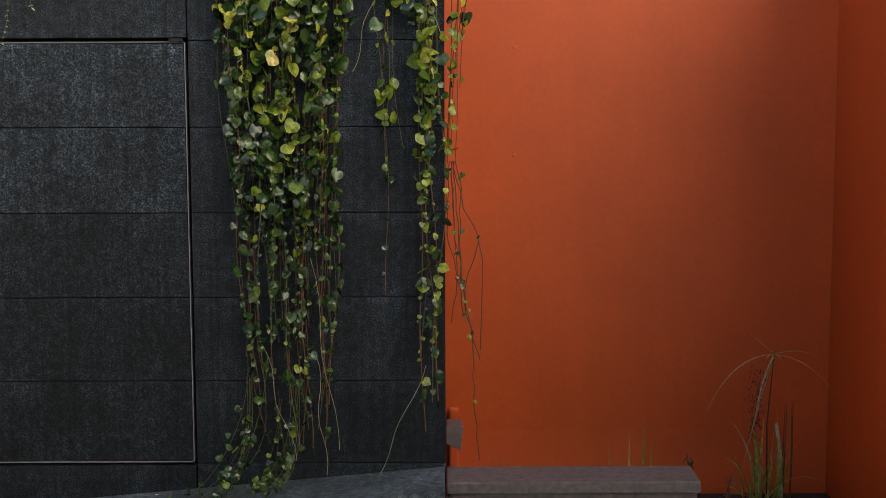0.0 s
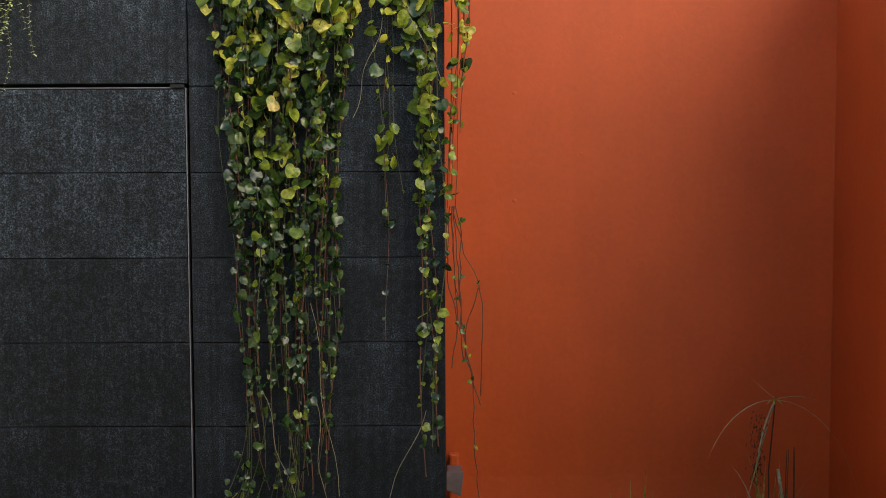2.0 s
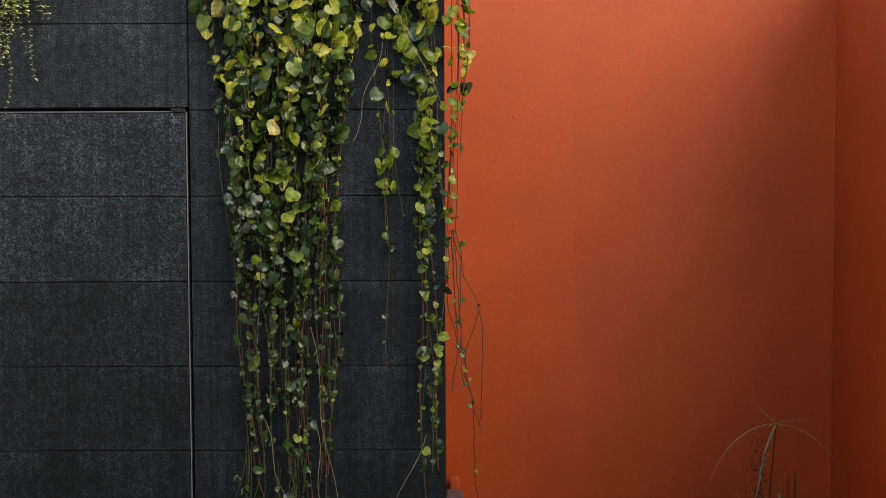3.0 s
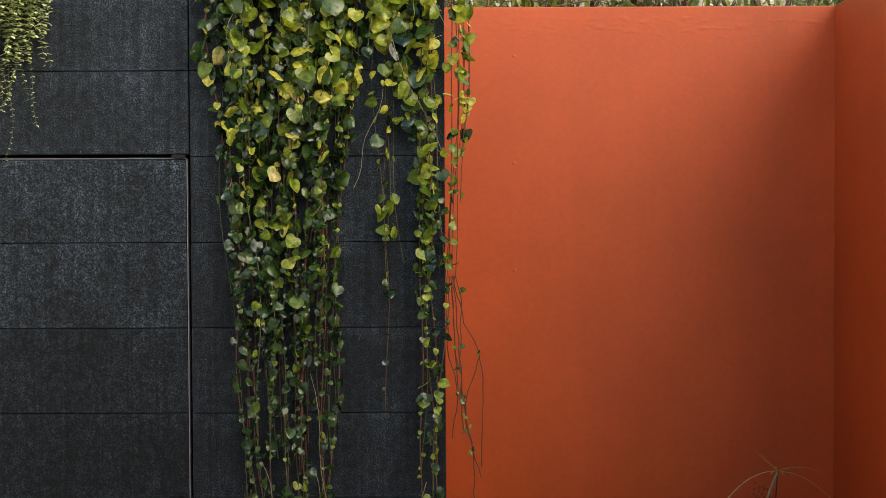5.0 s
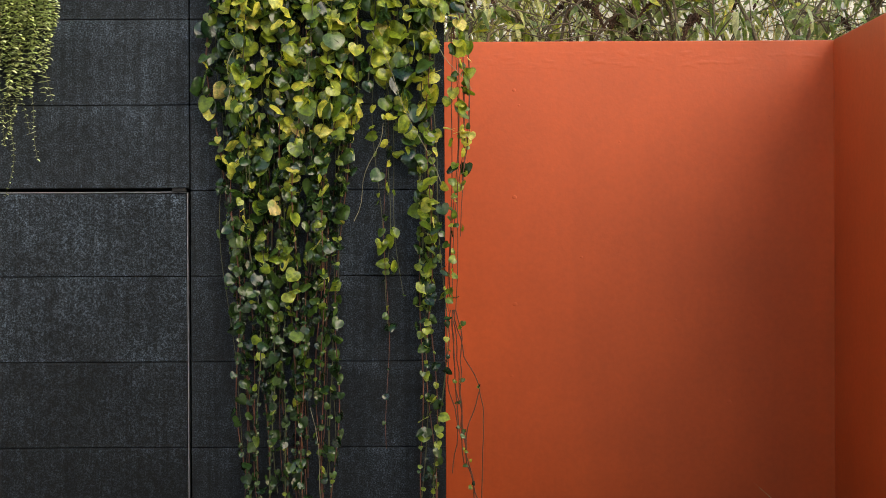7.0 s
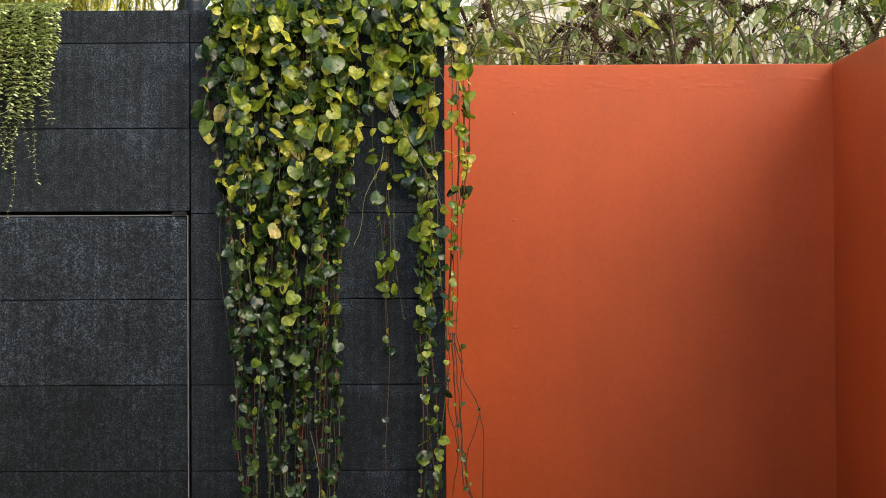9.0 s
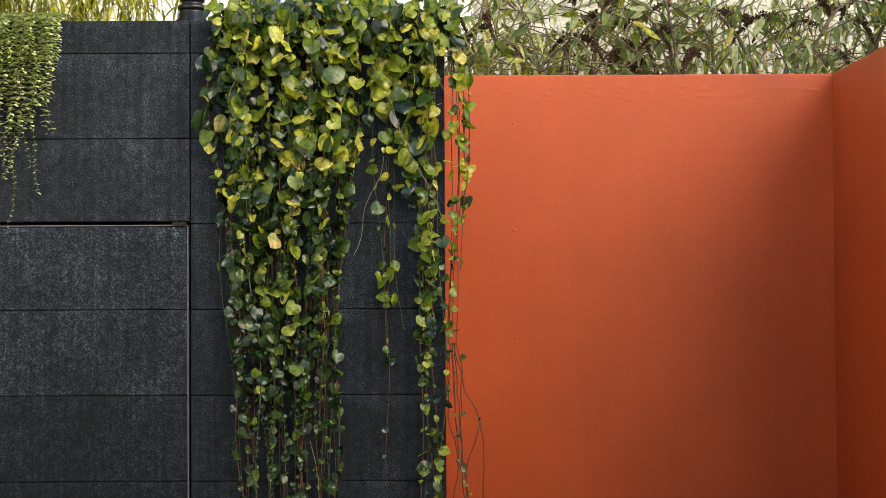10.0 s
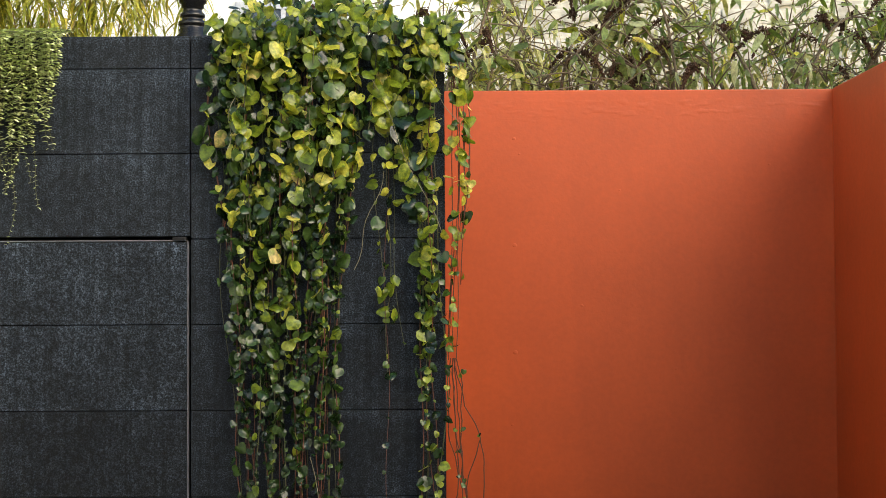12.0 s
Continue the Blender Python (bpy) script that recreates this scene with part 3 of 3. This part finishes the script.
rim_vine = thing("trailing_vine", (-0.5, 0.35, TOP - 0.06), "heart-shaped leaves hanging thickly just below the planter's rim", "vine", "vines over the planter")
for i in range(230):
    x, drop = rng.uniform(-1.08, 0.07), rng.random() ** 1.6
    hang_leaf(rim_vine, (x, -0.03 - 0.12 * rng.random(), TOP + 0.07 - 0.24 * drop), 0.060 * rng.uniform(0.5, 1.3), 0.14, 0.42)
for i in range(24):
    x = -1.06 + 1.1 * (i + rng.random()) / 24
    verts, faces = [], []
    tube(verts, faces, [(x, 0.34, TOP - 0.05), (x + 0.02, 0.12, TOP + 0.05), (x, -0.05, TOP + 0.04), (x - 0.01, -0.08, TOP - 0.10)], 0.0022, 4)
    under(rim_vine, raw("stem", verts, faces, STEM_GREEN, rim_vine))


# ---- generic plants ----
def blade_mesh(verts, faces, root, way, length, width, droop, bend=0.0, steps=6):
    """A narrow arching blade added to lists."""
    way = Vector(way).normalized()
    side = way.cross(Vector((0, 0, 1)))
    side = side.normalized() if side.length > 0.05 else Vector((1, 0, 0))
    p, d, b = Vector(root), way.copy(), len(verts)
    for i in range(steps + 1):
        f = i / steps
        w = width * (0.35 + 0.65 * math.sin(math.pi * min(1, f * 0.85 + 0.15))) * (1 - f ** 4)
        verts.append(tuple(p - side * w / 2))
        verts.append(tuple(p + d.cross(side) * w * 0.12))
        verts.append(tuple(p + side * w / 2))
        d = (d + Vector((bend, 0, -droop)) / steps).normalized()
        p = p + d * length / steps
    for i in range(steps):
        for k in range(2):
            faces.append((b + i * 3 + k, b + i * 3 + k + 1, b + i * 3 + k + 4, b + i * 3 + k + 3))


def lance_leaf(name, mat):
    verts, faces = [], []
    blade_mesh(verts, faces, (0, 0, 0), (0, -0.15, -1), 1.0, 0.32, 0.1, 0.06, 7)
    me = bpy.data.meshes.new(name)
    me.from_pydata(verts, [], faces)
    me.materials.append(mat)
    me.shade_smooth()
    return me


# Small-leaved trailing plant beside the bamboo.
def trailing_small():
    plant = thing("trailing_plant", (-2.1, 0.35, TOP - 0.06), "pale green small-leaved plant cascading over the planter's rim", "plant")
    lv, lf = [], []
    for i in range(130):
        x0 = -2.52 + 0.74 * (i + rng.random()) / 130
        if x0 < -1.92:
            end = rng.choice((2.7, 2.6, 2.5, 2.45, 2.38, 2.3)) + rng.uniform(-0.05, 0.05)
        else:
            end = rng.choice((2.78, 2.68, 2.58, 2.45)) + rng.uniform(-0.04, 0.04)
        if i in (38, 81, 86, 95, 104, 110):
            end = {38: 1.95, 81: 2.22, 86: 2.0, 95: 2.22, 104: 2.16, 110: 2.3}[i]
        z, path, ph = TOP + 0.02, [(x0, 0.35, TOP), (x0, 0.1, TOP + 0.05), (x0, -0.03, TOP + 0.02)], rng.uniform(0, 6)
        depth = rng.uniform(0.03, 0.16)
        inward = 0.10 if x0 > -1.9 else 0.02
        while z > end:
            z -= 0.026
            fall = TOP - z
            path.append((x0 + 0.022 * math.sin(z * 6 + ph) + 0.012 * math.sin(z * 15 + 2 * ph) + 0.05 * fall * math.sin(ph) - inward * fall, -depth * (1 - 0.5 * fall) - 0.02 * math.sin(z * 7 + ph), z))
        verts, faces = [], []
        tube(verts, faces, path, 0.0016, 3)
        under(plant, raw("stem", verts, faces, STEM_GREEN, plant))
        for n, p in enumerate(path[1:]):
            taper = 1.0 if p[2] > 2.45 else 0.62
            for s in (-1, 1):
                for rep in range(2 if p[2] > 2.75 else 1):
                    if rng.random() < 0.12:
                        continue
                    w = Vector((s * rng.uniform(0.5, 1), -rng.uniform(0.0, 0.9), rng.uniform(-0.5, 0.5)))
                    blade_mesh(lv, lf, Vector(p) + Vector((0, 0, rng.uniform(-0.008, 0.008))), w, rng.uniform(0.018, 0.029) * taper, rng.uniform(0.018, 0.027) * taper, 0.5, 0, 3)
    under(plant, tagged(raw("foliage", lv, lf, LEAF_SMALL, plant), kind="stuff"))


trailing_small()


def bamboo():
    plant = thing("bamboo", (-1.75, 0.75, TOP - 0.06), "drooping yellow-green bamboo with narrow leaves growing in the planter", "bamboo")
    lv, lf = [], []
    for i in range(30):
        x0, y0 = rng.uniform(-2.6, -1.5), rng.uniform(0.45, 1.3)
        verts, faces, path = [], [], []
        lean = Vector((rng.uniform(-0.3, 0.3), rng.uniform(-0.25, 0.1), 1)).normalized()
        p = Vector((x0, y0, TOP - 0.06))
        for k in range(9):
            path.append(tuple(p))
            p = p + (lean + Vector((rng.uniform(-0.1, 0.1), 0, 0))) * 0.12
        tube(verts, faces, path, 0.004, 4)
        under(plant, raw("cane", verts, faces, STRAW, plant))
        for q in path[1:]:
            for k in range(13):
                w = Vector((rng.uniform(-1, 1), rng.uniform(-1, 0.6), rng.uniform(-0.6, 0.4)))
                blade_mesh(lv, lf, Vector(q) + Vector((rng.uniform(-0.06, 0.06), rng.uniform(-0.06, 0.06), rng.uniform(-0.05, 0.05))), w, rng.uniform(0.12, 0.26), rng.uniform(0.010, 0.019), rng.uniform(1.6, 3.2), 0, 6)
    under(plant, tagged(raw("foliage", lv, lf, LEAF_STRAP, plant), kind="stuff"))


bamboo()

# Black cast-iron bollard on the planter.
bollard = thing("lamp_post", (-1.29, 0.62, TOP - 0.06), "black cast-iron lamp post with ringed base", "lamp post")
v, f = lathe([(0.085, 0.0), (0.085, 0.17), (0.072, 0.18), (0.072, 0.205), (0.066, 0.21), (0.066, 0.222), (0.073, 0.228), (0.073, 0.245), (0.056, 0.252), (0.055, 0.264), (0.064, 0.27), (0.064, 0.285),
              (0.050, 0.295), (0.048, 0.312), (0.058, 0.32), (0.058, 0.335), (0.070, 0.345), (0.072, 0.40), (0.062, 0.41), (0.062, 0.9), (0.045, 0.95), (0.045, 1.8)], (-1.29, 0.62, TOP - 0.06))
under(bollard, raw("shaft", v, f, IRON, bollard))


# ---- shrubs behind the orange wall ----
LANCES = [lance_leaf("leaf", m) for m in (LEAF_SHRUB,) * 8 + (LEAF_LIME, LEAF_YELLOW)]


def shrub(root, spread, count, label):
    plant = thing("shrub", root, label, "shrub", "shrubs behind the wall")
    tips = []
    for i in range(count):
        verts, faces, path = [], [], []
        p = Vector(root) + Vector((rng.uniform(-0.15, 0.15), rng.uniform(-0.1, 0.1), 0))
        goal = Vector((root[0] + rng.uniform(-spread, spread) * 1.5, root[1] + rng.uniform(-0.5, 0.7), rng.uniform(2.9, 4.0)))
        knee = Vector((p.x * 0.7 + goal.x * 0.3, p.y, rng.uniform(3.6, 4.8)))
        n = 16
        for k in range(n + 1):
            s = k / n
            q = p * (1 - s) ** 2 + knee * 2 * s * (1 - s) + goal * s * s
            path.append(tuple(q + Vector((0.03 * math.sin(9 * s + i), 0.03 * math.cos(7 * s + i), 0))))
        rad = rng.uniform(0.014, 0.03)
        tube(verts, faces, path, [rad * (1 - 0.8 * k / n) for k in range(n + 1)], 6)
        under(plant, raw("branch", verts, faces, BARK, plant))
        for k in range(7, n + 1):
            for rep in range(2):
                tv, tf = [], []
                way = Vector((rng.uniform(-1, 1), rng.uniform(-0.8, 0.6), rng.uniform(-0.3, 0.9))).normalized()
                a = Vector(path[k])
                ln = rng.uniform(0.2, 0.55)
                twig = [a + way * ln * j / 4 + Vector((0, 0, -0.06 * (j / 4) ** 2)) for j in range(5)]
                tube(tv, tf, twig, [0.005, 0.0045, 0.004, 0.003, 0.002], 4)
                if twig[-1].y < 2.2:
                    continue
                tips.append(twig)
                under(plant, raw("twig", tv, tf, BARK, plant))
    return plant, tips


def leaves_on(plant, tips, count, lo=2.75, hi=4.1):
    near = [t for t in tips if lo < t[-1].z < hi and min(p.y for p in t) > 2.28]
    for i in range(min(count, 230)):
        t = rng.choice(near)
        at = t[rng.randrange(1, 5)] + Vector((rng.uniform(-0.03, 0.03), rng.uniform(-0.03, 0.03), 0))
        ob = new("leaf", rng.choice(LANCES))
        ob.parent = plant
        ob.matrix_parent_inverse = plant.matrix_basis.inverted()
        s = rng.uniform(0.08, 0.18)
        ob.matrix_basis = Matrix.Translation(at) @ Euler((rng.gauss(-0.2, 0.7), rng.gauss(0, 0.7), rng.uniform(-3.1, 3.1))).to_matrix().to_4x4() @ Matrix.Scale(s, 4)


def foliage_on(plant, tips, count, mat, lo=2.7, hi=4.4):
    near = [t for t in tips if lo < t[-1].z < hi and min(p.y for p in t) > 2.28]
    lv, lf = [], []
    for i in range(count):
        t = rng.choice(near)
        at = t[rng.randrange(1, 5)] + Vector((rng.gauss(0, 0.05), rng.uniform(0, 0.15), rng.gauss(0, 0.05)))
        blade_mesh(lv, lf, at, (rng.uniform(-1, 1), rng.uniform(-1, 1), rng.uniform(-1.2, 0.4)), rng.uniform(0.07, 0.16), rng.uniform(0.018, 0.036), rng.uniform(0.2, 1.4), 0, 4)
    under(plant, tagged(raw("foliage", lv, lf, mat, plant), kind="stuff"))


def flower_spikes(plant, tips, count):
    near = [t for t in tips if 3.0 < t[-1].z < 3.9 and t[-1].y > 2.42 and t[-1].y > t[-2].y - 0.05]
    for i in range(count):
        t = rng.choice(near)
        verts, faces = [], []
        a, way = t[-1], (t[-1] - t[-2]).normalized()
        ln = rng.uniform(0.14, 0.30)
        tube(verts, faces, [a + way * ln * k / 6 + Vector((0, 0, -0.20 * (k / 6) ** 2)) for k in range(7)], 0.007, 5)
        for k in range(190):
            s = rng.random()
            p = a + way * ln * s + Vector((0, 0, -0.20 * s * s)) + Vector([rng.gauss(0, 0.015 * (1.2 - s)) for _ in range(3)])
            tube(verts, faces, [p, p + Vector([rng.uniform(-0.009, 0.009) for _ in range(3)])], [0.009, 0.004], 3)
        under(plant, raw("flower_spike", verts, faces, DRY, plant, "dried brown flower spike"))


s1, t1 = shrub((1.9, 2.65, GROUND_Z), 0.8, 8, "leafy shrub with dried brown flower spikes behind the wall")
leaves_on(s1, t1, 290)
foliage_on(s1, t1, 420, LEAF_SHRUB)
flower_spikes(s1, t1, 34)
s5, t5 = shrub((-0.15, 2.6, GROUND_Z), 0.5, 6, "pale-leaved shrub behind the corner of the walls")
leaves_on(s5, t5, 290)
foliage_on(s5, t5, 600, LEAF_SUNNY)
flower_spikes(s5, t5, 6)
s2, t2 = shrub((0.45, 2.75, GROUND_Z), 0.7, 8, "grey-green shrub with long pale leaves behind the wall")
leaves_on(s2, t2, 170)
foliage_on(s2, t2, 220, LEAF_SUNNY)
flower_spikes(s2, t2, 10)
s3, t3 = shrub((2.6, 3.4, GROUND_Z), 1.0, 9, "yellow-green shrub with long leaves beside the wall")
leaves_on(s3, t3, 290, 2.8, 4.4)
foliage_on(s3, t3, 1000, LEAF_SHRUB)
flower_spikes(s3, t3, 26)
s4, t4 = shrub((1.2, 4.2, GROUND_Z), 1.7, 10, "straggling sunlit shrub with bare twigs")
leaves_on(s4, t4, 290, 2.9, 4.8)
foliage_on(s4, t4, 900, LEAF_SUNNY)


# ---- pale stone terrace behind the shrubs ----
terrace = thing("stone_wall", (1.5, 6.6, GROUND_Z), "pale dry-stone terrace wall in sunlight", "stone wall")
under(terrace, part("core", boxes(((0.3, 6.63, GROUND_Z), (7, 7.1, 5.4), 0)), CREAM, terrace))
z = 2.9
while z < 5.2:
    h = rng.uniform(0.12, 0.30)
    x = 0.3
    while x < 6.0:
        w = rng.uniform(0.25, 0.8)
        bm = boxes(((-w / 2, -0.04, -h / 2), (w / 2, 0.06, h / 2), 0.03))
        for v in bm.verts:
            v.co.x += 0.35 * v.co.z * math.sin(9 * x) + 0.03 * noise.noise(v.co * 5 + Vector((x, z, 0)))
            v.co.z += 0.04 * noise.noise(v.co * 4 + Vector((z, x, 3)))
        st = under(terrace, part("stone", bm, PALE_STONE, terrace))
        st.matrix_basis = Matrix.Translation((x + w / 2, 6.62 + rng.uniform(-0.03, 0.02), z + rng.uniform(-0.06, 0.06))) @ Euler((rng.uniform(-0.1, 0.1), rng.gauss(0, 0.16), 0)).to_matrix().to_4x4()
        x += w * rng.uniform(0.8, 1.05)
    z += h * 0.85
tuft_v, tuft_f = [], []
BANK_Z = 2.95
bank = link("bank", boxes(((0.3, 5.0, GROUND_Z), (7, 6.63, BANK_Z), 0.05)), GRAVEL)
tagged(bank, "gravelly raised bank below the stone terrace", "bank", kind="structure")
straw = thing("dry_grass", (2.0, 6.0, BANK_Z), "tall bleached dry grass before the stone terrace", "grass")
for i in range(1500):
    blade_mesh(tuft_v, tuft_f, (rng.uniform(-0.3, 6.0), rng.uniform(5.1, 6.5), BANK_Z), (rng.gauss(0, 0.6), rng.gauss(0, 0.3), 1), rng.uniform(0.4, 1.5), 0.014, rng.uniform(0.2, 2.4), 0, 7)
under(straw, tagged(raw("blades", tuft_v, tuft_f, STRAW, straw), kind="stuff"))


# ---- house in the background ----
house = thing("house", (0.0, 11.0, GROUND_Z), "pale rendered house standing in sunlight", "house")
under(house, part("wall", boxes(((-12, 11.0, GROUND_Z), (14, 11.4, 9.0), 0.02)), WHITE, house))
for wx in (-6.4, -2.0):
    fr = under(house, part("window", boxes(((wx - 0.60, 10.93, 3.2), (wx - 0.50, 11.0, 5.4), 0.01), ((wx + 0.50, 10.93, 3.2), (wx + 0.60, 11.0, 5.4), 0.01), ((wx - 0.5, 10.93, 5.3), (wx + 0.5, 11.0, 5.4), 0.01), ((wx - 0.5, 10.93, 3.2), (wx + 0.5, 11.0, 3.3), 0.01), ((wx - 0.03, 10.94, 3.3), (wx + 0.03, 11.0, 5.3), 0.01)), FRAME_PAINT, house, "grey painted window frame"))
    pane = part("pane", boxes(((wx - 0.5, 10.975, 3.3), (wx + 0.5, 10.99, 5.3), 0)), GLASS_DARK, fr)


# ---- plants in the bed ----
def sedge():
    base = Vector((1.80, 1.10, BED_Z))
    # a stalk with arching bracts over a clump of blades
    plant = thing("umbrella_sedge", tuple(base), "half-dry umbrella sedge with arching bracts growing in the bed", "sedge")
    crown = Vector((1.81, 1.05, 0.32))
    verts, faces = [], []
    tube(verts, faces, [base, base + Vector((-0.01, 0, 0.6)), crown], [0.006, 0.005, 0.004], 5)
    under(plant, raw("stalk", verts, faces, STEM_RED, plant))
    verts, faces = [], []
    tube(verts, faces, [(1.865, 1.02, BED_Z), (1.845, 1.0, -0.24), (1.815, 0.99, -0.055)], [0.010, 0.009, 0.009], 8)
    faces.append(tuple(range(len(verts) - 8, len(verts))))
    under(plant, raw("cut_stalk", verts, faces, BLADE_PALE, plant, "pale cut-off stalk"))
    for i in range(7):
        verts, faces = [], []
        tip = crown + Vector((rng.uniform(-0.02, 0.02), 0.0, 0.0))
        blade_mesh(verts, faces, tip, (rng.uniform(-1, 0.6), -0.3, rng.uniform(-0.2, 0.6)), rng.uniform(0.03, 0.07), 0.012, 1.0, 0, 4)
        under(plant, raw("bract", verts, faces, BLADE, plant))
    for i in range(4):
        verts, faces = [], []
        foot_x = 1.84 + rng.uniform(-0.05, 0.07)
        tube(verts, faces, [(foot_x, 1.05, BED_Z), (foot_x + 0.01, 1.04, -0.3), (foot_x + rng.uniform(-0.04, 0.05), 1.02, rng.uniform(-0.05, 0.12))], [0.005, 0.004, 0.002], 5)
        under(plant, raw("stalk", verts, faces, rng.choice((STEM_GREEN, STEM_RED)), plant))
    for way, ln, droop in (((-0.9, -0.1, 0.12), 0.55, 1.9), ((0.62, -0.1, 0.06), 0.80, 2.5), ((0.85, 0.2, 0.28), 0.30, 0.8), ((-0.24, -0.1, -0.7), 0.72, 0.3), ((-0.85, 0.1, 0.75), 0.18, 0.0), ((-0.3, -0.2, -0.4), 0.40, 1.5)):
        verts, faces = [], []
        blade_mesh(verts, faces, crown, way, ln, 0.017 if way[2] > 0 else 0.013, droop, 0, 10)
        under(plant, raw("bract", verts, faces, BLADE_PALE if abs(way[0]) > 0.2 else BLADE, plant))
    for i in range(46):
        verts, faces = [], []
        r = base + Vector((rng.gauss(0.0, 0.06), rng.gauss(0, 0.06), 0))
        blade_mesh(verts, faces, r, (rng.gauss(0, 0.16), rng.gauss(-0.05, 0.15), 1), rng.uniform(0.35, 0.78), rng.uniform(0.012, 0.020), rng.choice((0.3, 1.0, 2.2, 4.2)), 0, 8)
        under(plant, raw("blade", verts, faces, rng.choice((BLADE, BLADE, BLADE, BLADE, BLADE_PALE, STRAW)), plant))
    for i in range(3):
        verts, faces = [], []
        a = crown + Vector((-0.05, -0.02, -0.05 - 0.04 * i))
        for k in range(40):
            p = a + Vector((rng.gauss(-0.05, 0.018), rng.gauss(0, 0.015), -rng.random() * 0.34))
            tube(verts, faces, [p, p + Vector((rng.uniform(-0.012, 0.012), 0, -0.016))], [0.004, 0.001], 3)
        under(plant, tagged(raw("dry_flowers", verts, faces, DRY, plant, "dried brown flower cluster"), kind="stuff"))


sedge()
shoots = thing("grass_tuft", (1.03, 0.35, BED_Z), "few upright green grass shoots behind the low wall", "grass")
for x, y, top, lean in ((0.93, 0.35, 0.075, -0.01), (0.985, 0.36, 0.165, 0.02), (1.015, 0.30, 0.055, 0.02), (0.83, 0.3, 0.03, -0.02)):
    verts, faces = [], []
    blade_mesh(verts, faces, (x, y, BED_Z), (lean, 0, 1), top - BED_Z, 0.018, 0.02, 0.0, 8)
    under(shoots, raw("blade", verts, faces, BLADE, shoots))
dead = thing("dead_plant", (1.345, 0.55, BED_Z), "small dead plant with curled brown leaves in the bed", "plant")
dv, df = [], []
for i in range(5):
    verts, faces = [], []
    tip = Vector((1.36 + rng.uniform(-0.13, 0.13), 0.55 + rng.uniform(-0.05, 0.05), -0.09 - 0.18 * rng.random()))
    tube(verts, faces, [(1.345, 0.55, BED_Z), tuple(tip)], 0.003, 4)
    under(dead, raw("stem", verts, faces, DRY, dead))
    for k in range(12):
        p = Vector((1.345, 0.55, BED_Z)).lerp(tip, 0.7 - 0.15 + 0.45 * rng.random())
        blade_mesh(dv, df, p, (rng.uniform(-1, 1), rng.uniform(-1, 1), rng.uniform(-1, 0.5)), 0.045, 0.02, 2, 0, 4)
under(dead, tagged(raw("dry_foliage", dv, df, DRY, dead), kind="stuff"))

# Vine ends lying on the paving at the planter's foot.
foot = thing("trailing_vine", (-0.9, -0.1, ramp_z(-0.9)), "vine ends and leaves lying at the foot of the planter", "vine", "vines over the planter")
for i in range(18):
    x0 = rng.uniform(-0.95, -0.66)
    drift, out, rise = rng.uniform(-0.36, -0.06), rng.uniform(0.08, 0.26), rng.uniform(0.35, 0.7)
    path = []
    for k in range(15):
        s = k / 14
        x = x0 + drift * s ** 2.2 + 0.01 * math.sin(7 * s + i)
        path.append((x, -0.04 - out * s ** 1.6, ramp_z(x) + 0.008 + rise * (1 - s) ** 1.7))
    verts, faces = [], []
    tube(verts, faces, path, 0.0017, 4)
    under(foot, raw("stem", verts, faces, STEM_GREEN, foot))
    for p in path[4:]:
        if rng.random() < 0.5:
            hang_leaf(foot, Vector(p) + Vector((rng.uniform(-0.03, 0.03), -0.02, 0.03)), rng.uniform(0.022, 0.042), 0.0, 0.15)
petal = thing("fallen_petal", (-1.37, -0.05, ramp_z(-1.37)), "white fallen petal on the paving", "petal")
verts, faces = [], []
blade_mesh(verts, faces, (-1.38, -0.06, ramp_z(-1.38) + 0.004), (1, 0, 0.1), 0.022, 0.012, 0.1, 0, 4)
under(petal, raw("blade", verts, faces, WHITE, petal))
